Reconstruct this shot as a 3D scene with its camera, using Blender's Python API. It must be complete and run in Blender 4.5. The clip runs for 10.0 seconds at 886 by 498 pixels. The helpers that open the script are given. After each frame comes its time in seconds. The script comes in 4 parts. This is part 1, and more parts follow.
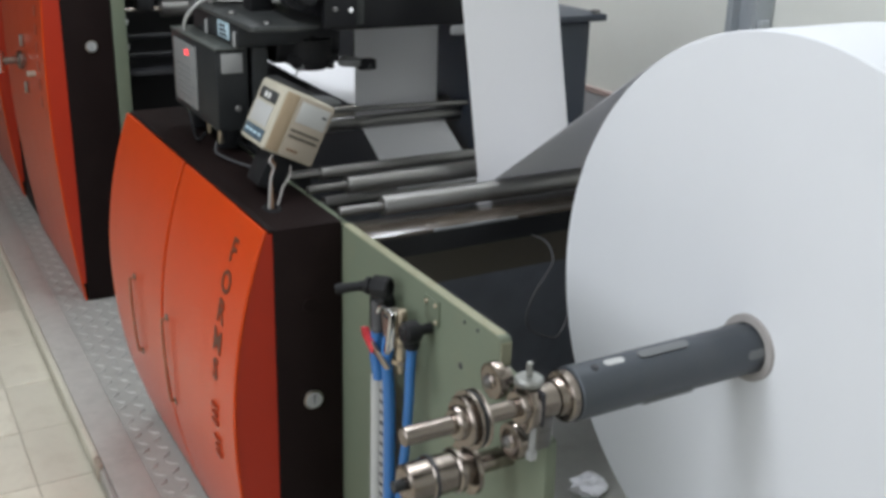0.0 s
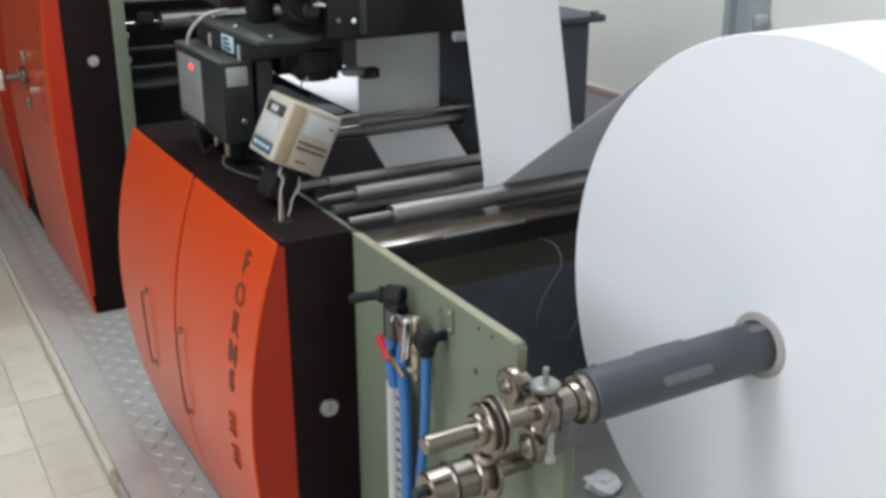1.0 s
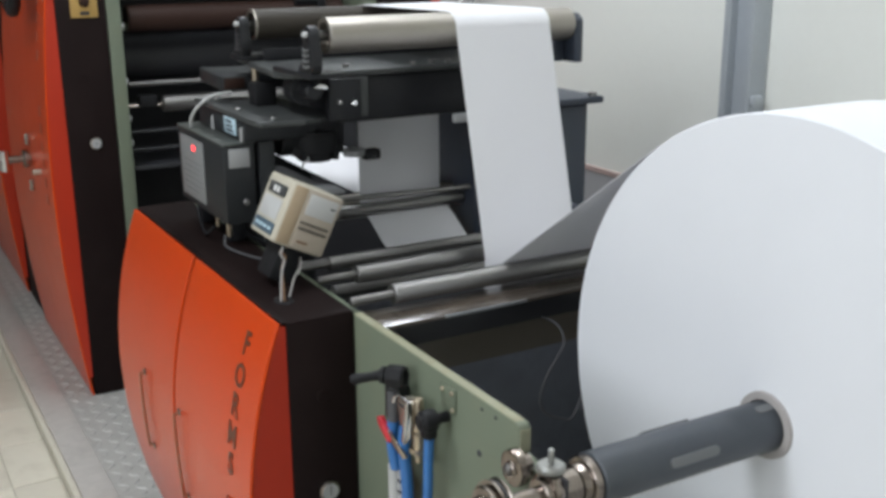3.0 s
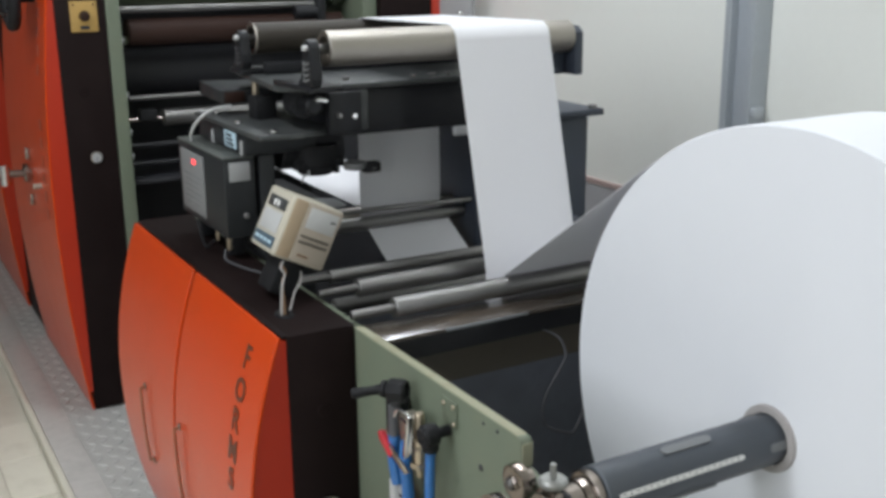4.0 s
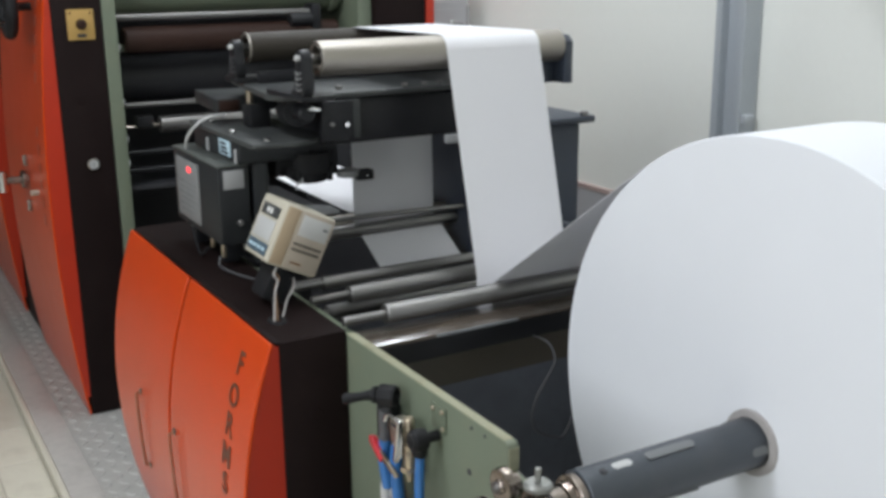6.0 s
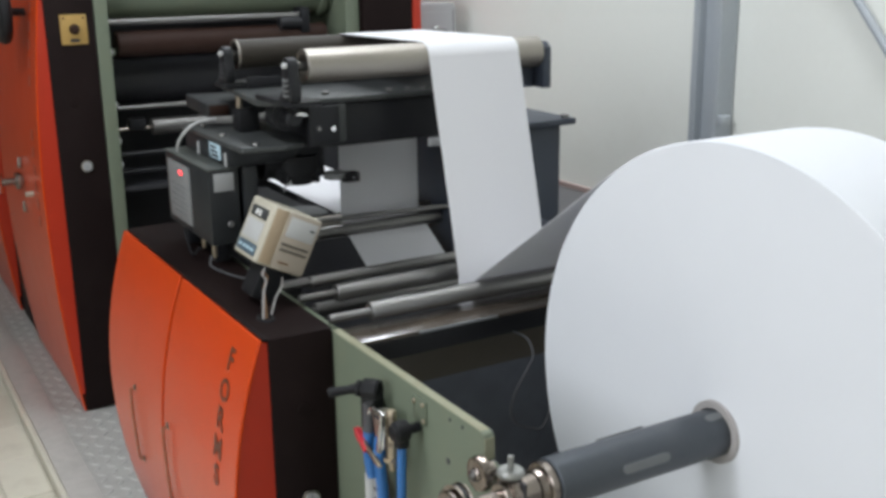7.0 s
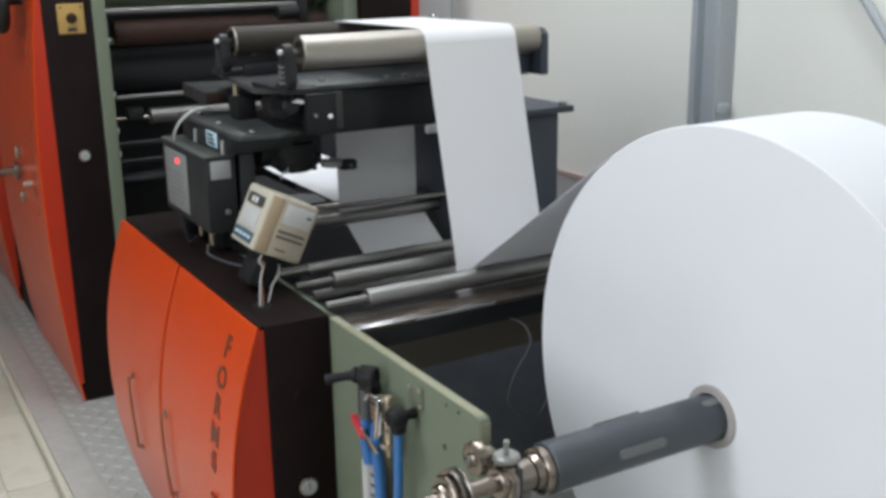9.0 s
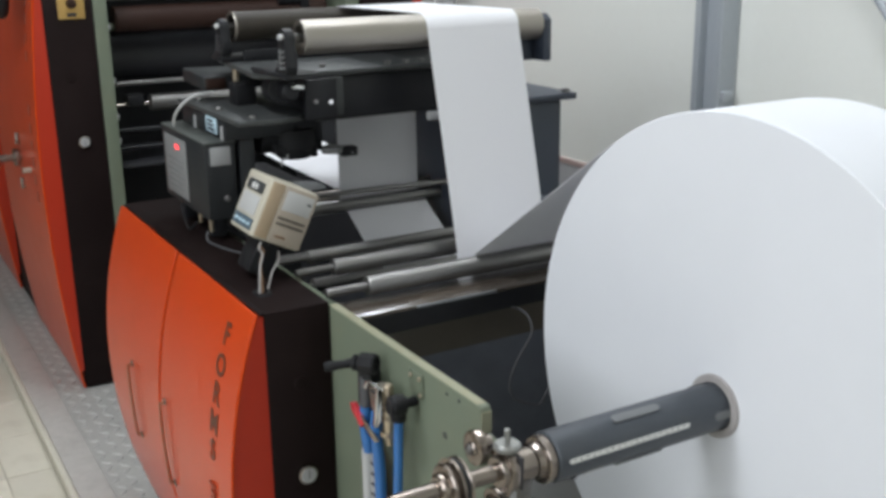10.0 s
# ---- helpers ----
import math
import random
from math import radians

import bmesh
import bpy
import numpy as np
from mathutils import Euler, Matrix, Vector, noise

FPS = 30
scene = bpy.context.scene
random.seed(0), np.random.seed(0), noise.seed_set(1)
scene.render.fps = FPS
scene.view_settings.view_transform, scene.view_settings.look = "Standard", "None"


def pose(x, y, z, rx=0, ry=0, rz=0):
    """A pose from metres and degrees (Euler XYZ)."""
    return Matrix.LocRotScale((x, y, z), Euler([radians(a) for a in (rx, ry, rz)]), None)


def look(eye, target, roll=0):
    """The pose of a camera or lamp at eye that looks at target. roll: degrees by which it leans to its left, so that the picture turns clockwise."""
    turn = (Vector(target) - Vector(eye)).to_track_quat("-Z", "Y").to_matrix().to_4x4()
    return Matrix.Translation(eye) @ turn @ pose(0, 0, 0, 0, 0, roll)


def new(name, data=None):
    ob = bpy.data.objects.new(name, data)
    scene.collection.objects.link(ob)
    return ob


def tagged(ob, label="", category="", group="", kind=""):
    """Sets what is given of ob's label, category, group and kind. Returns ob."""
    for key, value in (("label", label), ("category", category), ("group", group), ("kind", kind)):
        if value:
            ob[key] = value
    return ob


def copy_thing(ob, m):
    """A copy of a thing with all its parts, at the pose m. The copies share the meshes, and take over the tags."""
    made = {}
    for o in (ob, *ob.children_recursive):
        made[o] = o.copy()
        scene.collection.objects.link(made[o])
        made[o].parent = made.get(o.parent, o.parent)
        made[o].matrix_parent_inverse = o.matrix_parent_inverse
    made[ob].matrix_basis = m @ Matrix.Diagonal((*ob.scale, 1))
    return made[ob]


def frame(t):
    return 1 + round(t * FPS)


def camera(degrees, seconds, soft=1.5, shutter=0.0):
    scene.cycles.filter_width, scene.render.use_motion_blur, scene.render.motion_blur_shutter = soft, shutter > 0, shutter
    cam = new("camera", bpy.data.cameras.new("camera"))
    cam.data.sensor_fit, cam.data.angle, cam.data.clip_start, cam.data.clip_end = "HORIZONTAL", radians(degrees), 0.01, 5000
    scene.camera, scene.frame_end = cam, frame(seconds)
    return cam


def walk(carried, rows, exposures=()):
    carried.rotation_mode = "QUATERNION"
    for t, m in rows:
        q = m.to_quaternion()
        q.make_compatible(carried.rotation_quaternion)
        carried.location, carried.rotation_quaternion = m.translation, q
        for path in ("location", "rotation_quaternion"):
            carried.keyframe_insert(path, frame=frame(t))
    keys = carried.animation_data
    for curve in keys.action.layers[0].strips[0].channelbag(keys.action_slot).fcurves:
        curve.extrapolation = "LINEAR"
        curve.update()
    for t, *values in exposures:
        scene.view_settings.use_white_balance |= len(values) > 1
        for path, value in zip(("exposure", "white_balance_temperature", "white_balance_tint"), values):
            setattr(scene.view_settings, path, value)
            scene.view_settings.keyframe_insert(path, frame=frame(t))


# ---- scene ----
cam = camera(45.9, 10.0, soft=3.5, shutter=0.5)
PATH = [
    (0, (0.0099, -0.0200, 1.5410), (0.9429, 1.6051, 0.8420), 1.70),
    (0.2, (-0.0030, -0.0230, 1.5480), (0.9257, 1.5990, 0.8376), 0.95),
    (0.5, (-0.0098, -0.0234, 1.5516), (0.9216, 1.5962, 0.8376), 0.76),
    (1, (-0.0139, -0.0242, 1.5640), (0.9177, 1.6001, 0.8612), -0.06),
    (1.5, (-0.0154, -0.0194, 1.5650), (0.9236, 1.6154, 0.8973), -0.11),
    (2, (-0.0166, -0.0187, 1.5638), (0.9305, 1.6278, 0.9378), -0.12),
    (2.5, (-0.0169, -0.0175, 1.5631), (0.9369, 1.6394, 0.9757), -0.20),
    (3, (-0.0171, -0.0184, 1.5633), (0.9411, 1.6458, 1.0043), -0.28),
    (4.5, (-0.0067, -0.0082, 1.5619), (0.9512, 1.6641, 1.0273), -0.59),
    (5, (-0.0000, -0.0040, 1.5600), (0.9542, 1.6703, 1.0249), -0.70),
    (6.5, (-0.0236, -0.0854, 1.5931), (0.9447, 1.5825, 1.0639), -0.60),
    (7, (-0.0337, -0.1266, 1.6056), (0.9394, 1.5366, 1.0702), -0.69),
    (7.5, (-0.0362, -0.1447, 1.6099), (0.9373, 1.5166, 1.0693), -0.74),
    (8, (-0.0341, -0.1403, 1.6051), (0.9390, 1.5210, 1.0637), -0.78),
    (8.5, (-0.0267, -0.1339, 1.5979), (0.9428, 1.5287, 1.0540), -0.83),
    (9, (-0.0258, -0.1296, 1.5944), (0.9432, 1.5310, 1.0439), -0.84),
    (9.5, (-0.0216, -0.1217, 1.5909), (0.9456, 1.5367, 1.0304), -0.83),
    (10, (-0.0166, -0.1160, 1.5859), (0.9465, 1.5413, 1.0152), -0.70),
]
walk(cam, [(t, look(eye, target, roll)) for t, eye, target, roll in PATH],
     exposures=[(0, -0.09), (0.5, 0.01), (1.0, 0.09), (2.0, 0.09), (3.0, 0.01), (4.5, -0.05), (7.0, -0.02), (10, -0.05)])

# ---- world and light ----
world = bpy.data.worlds.new("world")
scene.world = world
world.use_nodes = True
world.node_tree.nodes["Background"].inputs[0].default_value = (0.80, 0.88, 1.0, 1)
world.node_tree.nodes["Background"].inputs[1].default_value = 0.15
# Watts of the added ceiling battens, which hang out of view.
FILL_W = 40.0
AISLE_FILL_W = 82.0
WINDOW_W = 110.0


# ---- materials ----
def nodes_of(name):
    m = bpy.data.materials.new(name)
    m.use_nodes = True
    nt = m.node_tree
    return m, nt, nt.nodes["Principled BSDF"]


def surface(name, color, rough=0.5, metal=0.0, grain=60.0, vary=0.12, bump=0.05, dirt=0.0, dirt_color=(0.05, 0.045, 0.04), dirt_scale=5.0,
            spec=0.5, coat=0.0, stretch=(1, 1, 1), island=0.0, sheer=0.0, polish=0.24, clear=1.5):
    """A painted, metal or paper surface: grain, blotches, wear and fine relief at real size."""
    m, nt, p = nodes_of(name)
    n, l = nt.nodes, nt.links
    tc = n.new("ShaderNodeTexCoord")
    mp = n.new("ShaderNodeMapping")
    mp.inputs["Scale"].default_value = stretch
    l.new(tc.outputs["Object"], mp.inputs["Vector"])
    fine = n.new("ShaderNodeTexNoise")
    fine.inputs["Scale"].default_value, fine.inputs["Detail"].default_value = grain, 5
    l.new(mp.outputs[0], fine.inputs["Vector"])
    wide = n.new("ShaderNodeTexNoise")
    wide.inputs["Scale"].default_value, wide.inputs["Detail"].default_value = dirt_scale, 6
    wide.inputs["Roughness"].default_value = 0.65
    l.new(mp.outputs[0], wide.inputs["Vector"])
    mix = n.new("ShaderNodeMixRGB")
    mix.blend_type = "MIX"
    dark = tuple(c * (1 - vary) for c in color)
    light = tuple(min(1, c * (1 + vary * 0.6)) for c in color)
    mix.inputs[1].default_value, mix.inputs[2].default_value = (*dark, 1), (*light, 1)
    both = n.new("ShaderNodeMath")
    both.operation = "MULTIPLY_ADD"
    both.inputs[1].default_value, both.inputs[2].default_value = 0.5, 0.0
    l.new(fine.outputs["Fac"], both.inputs[0])
    add = n.new("ShaderNodeMath")
    add.operation = "MULTIPLY_ADD"
    add.inputs[1].default_value = 0.5
    l.new(wide.outputs["Fac"], add.inputs[0])
    l.new(both.outputs[0], add.inputs[2])
    l.new(add.outputs[0], mix.inputs[0])
    out = mix.outputs[0]
    if island:
        info = n.new("ShaderNodeObjectInfo")
        hsv = n.new("ShaderNodeHueSaturation")
        sc = n.new("ShaderNodeMapRange")
        sc.inputs[3].default_value, sc.inputs[4].default_value = 1 - island, 1 + island
        l.new(info.outputs["Random"], sc.inputs[0])
        l.new(sc.outputs[0], hsv.inputs["Value"])
        l.new(out, hsv.inputs["Color"])
        out = hsv.outputs[0]
    if dirt:
        ramp = n.new("ShaderNodeValToRGB")
        ramp.color_ramp.elements[0].position, ramp.color_ramp.elements[1].position = 0.50, 0.72
        l.new(wide.outputs["Fac"], ramp.inputs[0])
        k = n.new("ShaderNodeMath")
        k.operation = "MULTIPLY"
        k.inputs[1].default_value = dirt
        l.new(ramp.outputs[0], k.inputs[0])
        dm = n.new("ShaderNodeMixRGB")
        dm.inputs[2].default_value = (*dirt_color, 1)
        l.new(k.outputs[0], dm.inputs[0])
        l.new(out, dm.inputs[1])
        out = dm.outputs[0]
    l.new(out, p.inputs["Base Color"])
    p.inputs["Metallic"].default_value = metal
    p.inputs["Specular IOR Level"].default_value = spec
    p.inputs["Coat Weight"].default_value = coat
    p.inputs["Coat Roughness"].default_value = polish
    p.inputs["Coat IOR"].default_value = clear
    rr = n.new("ShaderNodeMapRange")
    rr.inputs[3].default_value, rr.inputs[4].default_value = max(0.03, rough - 0.1), min(1, rough + 0.1)
    l.new(add.outputs[0], rr.inputs[0])
    l.new(rr.outputs[0], p.inputs["Roughness"])
    if bump:
        b = n.new("ShaderNodeBump")
        b.inputs["Strength"].default_value, b.inputs["Distance"].default_value = bump, 0.002
        l.new(fine.outputs["Fac"], b.inputs["Height"])
        l.new(b.outputs[0], p.inputs["Normal"])
    if sheer:
        lets = n.new("ShaderNodeBsdfTranslucent")
        l.new(out, lets.inputs["Color"])
        blend = n.new("ShaderNodeMixShader")
        blend.inputs[0].default_value = sheer
        l.new(p.outputs[0], blend.inputs[1])
        l.new(lets.outputs[0], blend.inputs[2])
        l.new(blend.outputs[0], n["Material Output"].inputs["Surface"])
    return m


def glow(name, color, strength):
    m, nt, p = nodes_of(name)
    p.inputs["Base Color"].default_value = (*color, 1)
    p.inputs["Emission Color"].default_value = (*color, 1)
    p.inputs["Emission Strength"].default_value = strength
    return m


M = {
    "orange": surface("orange paint", (0.58, 0.054, 0.005), 0.42, grain=220, vary=0.10, bump=0.02, coat=1.0, polish=0.27, clear=1.31, dirt=0.18, dirt_color=(0.34, 0.05, 0.012), dirt_scale=7, spec=0.05),
    "red": surface("red paint", (0.42, 0.026, 0.007), 0.42, grain=200, vary=0.12, bump=0.04, dirt=0.15, dirt_color=(0.2, 0.02, 0.01)),
    "black": surface("black paint", (0.0118, 0.0068, 0.0065), 0.62, grain=150, vary=0.3, bump=0.06, dirt=0.25, dirt_color=(0.024, 0.016, 0.015), dirt_scale=6, spec=0.10),
    "blackmetal": surface("black steel", (0.014, 0.0145, 0.017), 0.45, grain=120, vary=0.3, bump=0.05, dirt=0.35, dirt_color=(0.03, 0.03, 0.03), dirt_scale=9, spec=0.3),
    "charcoal": surface("charcoal enamel", (0.021, 0.023, 0.025), 0.45, grain=160, vary=0.2, bump=0.05, dirt=0.3, dirt_color=(0.045, 0.045, 0.043), spec=0.35),
    "green": surface("sage green paint", (0.140, 0.166, 0.118), 0.5, grain=130, vary=0.10, bump=0.08, dirt=0.30, dirt_color=(0.17, 0.17, 0.11), dirt_scale=8),
    "edge": surface("worn primer edge", (0.28, 0.28, 0.19), 0.55, grain=120, vary=0.2, bump=0.1, dirt=0.5, dirt_color=(0.19, 0.15, 0.08), dirt_scale=30),
    "olive": surface("olive oily paint", (0.098, 0.083, 0.064), 0.45, grain=110, vary=0.2, bump=0.1, dirt=0.5, dirt_color=(0.07, 0.06, 0.045), dirt_scale=12),
    "oilbar": surface("oily brown steel bar", (0.066, 0.054, 0.044), 0.22, grain=60, vary=0.3, bump=0.01, dirt=0.4, dirt_color=(0.10, 0.08, 0.06), dirt_scale=10, spec=0.6, coat=0.3, polish=0.14),
    "paper": surface("white paper", (0.79, 0.79, 0.83), 0.75, grain=500, vary=0.02, bump=0.02, spec=0.2),
    "webpaper": surface("thin white web paper", (0.81, 0.81, 0.835), 0.75, grain=500, vary=0.015, bump=0.02, spec=0.2, sheer=0.16),
    "rollface": surface("cut paper edges", (0.735, 0.750, 0.785), 0.85, grain=7, vary=0.05, bump=0.0, dirt=0.10, dirt_color=(0.60, 0.62, 0.64), dirt_scale=4, spec=0.1),
    "core": surface("grey cardboard", (0.36, 0.34, 0.33), 0.8, grain=180, vary=0.12, bump=0.1),
    "silver": surface("brushed aluminium", (0.37, 0.345, 0.31), 0.44, 1.0, grain=90, vary=0.15, bump=0.03, stretch=(1, 14, 14), dirt=0.2, dirt_color=(0.3, 0.27, 0.24)),
    "steel": surface("grey steel roller", (0.29, 0.285, 0.28), 0.46, 1.0, grain=80, vary=0.2, bump=0.03, stretch=(1, 10, 10), dirt=0.3, dirt_color=(0.14, 0.13, 0.12), dirt_scale=14),
    "dullrod": surface("dull oily steel", (0.21, 0.205, 0.20), 0.45, 1.0, grain=80, vary=0.2, bump=0.03, stretch=(1, 10, 10), dirt=0.4, dirt_color=(0.05, 0.045, 0.04), dirt_scale=14),
    "slate": surface("blue-grey enamel", (0.035, 0.045, 0.066), 0.45, grain=140, vary=0.2, bump=0.05, dirt=0.3, dirt_color=(0.05, 0.05, 0.055)),
    "castgrey": surface("worn grey casting", (0.30, 0.305, 0.29), 0.42, 0.55, grain=90, vary=0.25, bump=0.08, dirt=0.5, dirt_color=(0.14, 0.12, 0.10), dirt_scale=28),
    "chrome": surface("worn chrome", (0.30, 0.262, 0.235), 0.25, 1.0, grain=70, vary=0.15, bump=0.04, dirt=0.3, dirt_color=(0.30, 0.22, 0.15), dirt_scale=22),
    "nickel": surface("dull nickel", (0.50, 0.46, 0.39), 0.36, 0.9, grain=90, vary=0.2, bump=0.06, dirt=0.4, dirt_color=(0.24, 0.19, 0.13), dirt_scale=30),
    "brass": surface("old brass", (0.55, 0.47, 0.36), 0.34, 1.0, grain=90, vary=0.2, bump=0.06, dirt=0.4, dirt_color=(0.2, 0.14, 0.08), dirt_scale=30),
    "shaft": surface("dark anodised shaft", (0.072, 0.081, 0.093), 0.42, 0.35, grain=110, vary=0.15, bump=0.03, dirt=0.25, dirt_color=(0.10, 0.10, 0.10), dirt_scale=12),
    "pad": surface("pale rubber pad", (0.155, 0.163, 0.168), 0.6, grain=150, vary=0.15, bump=0.05),
    "brown": surface("brown rubber roller", (0.030, 0.014, 0.010), 0.6, grain=60, vary=0.2, bump=0.03, dirt=0.4, dirt_color=(0.036, 0.022, 0.018), spec=0.2),
    "darkroller": surface("dark rubber roller", (0.034, 0.029, 0.023), 0.55, grain=60, vary=0.2, bump=0.03, dirt=0.3, dirt_color=(0.050, 0.040, 0.030), spec=0.25),
    "cream": surface("cream enamel", (0.46, 0.43, 0.35), 0.5, grain=120, vary=0.08, bump=0.04, dirt=0.25, dirt_color=(0.36, 0.27, 0.17), dirt_scale=16),
    "beige": surface("grey-beige plate", (0.37, 0.32, 0.26), 0.5, grain=120, vary=0.08, bump=0.03, dirt=0.2, dirt_color=(0.25, 0.2, 0.14), dirt_scale=20),
    "tan": surface("tan side", (0.39, 0.30, 0.20), 0.5, grain=120, vary=0.10, bump=0.04),
    "panelgrey": surface("grey face plate", (0.33, 0.335, 0.335), 0.5, grain=140, vary=0.06, bump=0.02),
    "facegrey": surface("dull grey face", (0.20, 0.205, 0.205), 0.5, grain=140, vary=0.1, bump=0.02, dirt=0.2, dirt_color=(0.13, 0.13, 0.13), dirt_scale=25),
    "label": surface("white label", (0.72, 0.72, 0.70), 0.5, grain=150, vary=0.05, bump=0.0),
    "paleblue": surface("pale blue label", (0.48, 0.64, 0.72), 0.5, grain=150, vary=0.05, bump=0.0),
    "ink": surface("dark ink", (0.025, 0.025, 0.03), 0.5, grain=100, vary=0.1, bump=0.0),
    "faintletter": surface("faint dark red lettering", (0.26, 0.035, 0.010), 0.5, grain=100, vary=0.2, bump=0.0),
    "letter": surface("dark brown lettering", (0.11, 0.034, 0.016), 0.5, grain=100, vary=0.2, bump=0.0),
    "blueink": surface("blue ink", (0.06, 0.095, 0.125), 0.5, grain=100, vary=0.15, bump=0.0),
    "rust": surface("brown strap", (0.17, 0.09, 0.04), 0.6, grain=100, vary=0.2, bump=0.05),
    "handle": surface("worn copper-brown metal", (0.27, 0.085, 0.035), 0.45, grain=100, vary=0.25, bump=0.04, dirt=0.4, dirt_color=(0.36, 0.22, 0.14), dirt_scale=25),
    "hose": surface("blue hose", (0.026, 0.145, 0.40), 0.4, grain=100, vary=0.1, bump=0.02, coat=0.2),
    "white": surface("white plastic", (0.45, 0.455, 0.45), 0.45, grain=100, vary=0.08, bump=0.02, dirt=0.2, dirt_color=(0.35, 0.34, 0.32)),
    "redplastic": surface("red plastic", (0.55, 0.035, 0.045), 0.4, grain=80, vary=0.1, bump=0.0),
    "cord": surface("grey cord", (0.075, 0.075, 0.08), 0.5, grain=100, vary=0.2, bump=0.0),
    "rubber": surface("black rubber", (0.013, 0.0132, 0.0145), 0.6, grain=100, vary=0.25, bump=0.04, spec=0.22),
    "yellow": surface("brass coloured plate", (0.42, 0.265, 0.08), 0.45, grain=120, vary=0.12, bump=0.03, dirt=0.25, dirt_color=(0.30, 0.18, 0.05), dirt_scale=20),
    "wall": surface("cream wall paint", (0.822, 0.832, 0.785), 0.8, grain=45, vary=0.04, bump=0.15, dirt=0.16, dirt_color=(0.62, 0.59, 0.50), dirt_scale=1.6),
    # Grey set low so unseen walls reflect less in the orange panels.
    "farwall": surface("low grey of the unseen walls", (0.33, 0.325, 0.31), 0.8, grain=45, vary=0.06, bump=0.15, dirt=0.2, dirt_color=(0.2, 0.19, 0.17), dirt_scale=1.6),
    "dado": surface("grey wall base", (0.40, 0.40, 0.41), 0.7, grain=60, vary=0.1, bump=0.1, dirt=0.3, dirt_color=(0.2, 0.2, 0.2)),
    "dadoline": surface("faded red line", (0.42, 0.32, 0.295), 0.7, grain=60, vary=0.1, bump=0.1),
    "column": surface("grey-blue column paint", (0.42, 0.455, 0.49), 0.45, grain=60, vary=0.1, bump=0.05, dirt=0.3, dirt_color=(0.5, 0.48, 0.44), dirt_scale=4),
    "tile": surface("cream floor tile", (0.60, 0.57, 0.475), 0.45, grain=40, vary=0.12, bump=0.05, dirt=0.6, dirt_color=(0.42, 0.385, 0.31), dirt_scale=9, island=0.09),
    "grout": surface("dark grout", (0.40, 0.37, 0.30), 0.8, grain=60, vary=0.2, bump=0.2),
    "checker": surface("worn checker plate", (0.41, 0.40, 0.375), 0.50, 0.15, grain=50, vary=0.3, bump=0.14, dirt=0.8, dirt_color=(0.28, 0.27, 0.25), dirt_scale=12),
    "plainplate": surface("scuffed plain steel plate", (0.44, 0.415, 0.385), 0.66, 0.0, grain=35, vary=0.3, bump=0.10, dirt=0.8, dirt_color=(0.31, 0.29, 0.265), dirt_scale=11),
    "lug": surface("polished lug steel", (0.50, 0.495, 0.475), 0.42, 0.4, grain=60, vary=0.2, bump=0.05, dirt=0.4, dirt_color=(0.35, 0.33, 0.31), dirt_scale=5),
    "ceiling": surface("white ceiling", (0.72, 0.72, 0.70), 0.9, grain=30, vary=0.05, bump=0.1),
    # Bluish dark tone carrying the stand's inner shade and the haze over it.
    "dim": surface("interior shade and bluish haze", (0.125, 0.135, 0.165), 0.6, grain=40, vary=0.4, bump=0.1, dirt=0.4, dirt_color=(0.03, 0.03, 0.03)),
    "dirtyfloor": surface("oily floor under the machine", (0.36, 0.36, 0.335), 0.6, grain=30, vary=0.3, bump=0.2, dirt=0.5, dirt_color=(0.2, 0.19, 0.16), dirt_scale=6),
    # Near-black that holds the unit's inner shade, lifted slightly for lens veil.
    "gloom": surface("black interior with its gloom in the tone", (0.0155, 0.016, 0.0195), 0.6, grain=40, vary=0.4, bump=0.1, dirt=0.4, dirt_color=(0.024, 0.022, 0.022)),
    "topgrey": surface("worn dark grey plate", (0.052, 0.056, 0.056), 0.42, grain=120, vary=0.25, bump=0.06, dirt=0.5, dirt_color=(0.085, 0.085, 0.08), dirt_scale=14, spec=0.4),
    # Lighter than the case, with the light on its top in the colour.
    "littop": surface("grey-green of the lit case top", (0.075, 0.082, 0.076), 0.4, grain=120, vary=0.2, bump=0.05, dirt=0.4, dirt_color=(0.05, 0.053, 0.05), dirt_scale=14),
    "led": glow("red display", (1.0, 0.05, 0.06), 2.2),
    # Glow for the tubes of the added battens.
    "tube": glow("glowing tube of the added battens", (0.93, 0.97, 1.0), 6.0),
    "spark": surface("bright screw head", (0.7, 0.7, 0.7), 0.25, 1.0, grain=50, vary=0.1, bump=0.0),
}

# ---- building blocks ----
WHERE = {}


def thing(name, loc, label, category, group="", kind=""):
    ob = new(name)
    ob.empty_display_size = 0.05
    ob.location = loc
    WHERE[ob] = Vector(loc)
    return tagged(ob, label, category, group, kind)


def part(name, bm, material, parent=None, label="", origin=None, smooth=True):
    """One mesh object under a thing or a part; bm is in world metres."""
    base = WHERE[parent] if parent else Vector((0, 0, 0))
    at = Vector(origin) if origin else base.copy()
    bmesh.ops.translate(bm, verts=bm.verts, vec=-at)
    bmesh.ops.recalc_face_normals(bm, faces=bm.faces)
    me = bpy.data.meshes.new(name)
    bm.to_mesh(me)
    bm.free()
    me.materials.append(M[material])
    if smooth:
        for poly in me.polygons:
            poly.use_smooth = True
        me.set_sharp_from_angle(angle=radians(35))
    ob = new(name, me)
    if parent:
        ob.parent = parent
    ob.location = at - base
    WHERE[ob] = at
    if label:
        tagged(ob, label)
    return ob


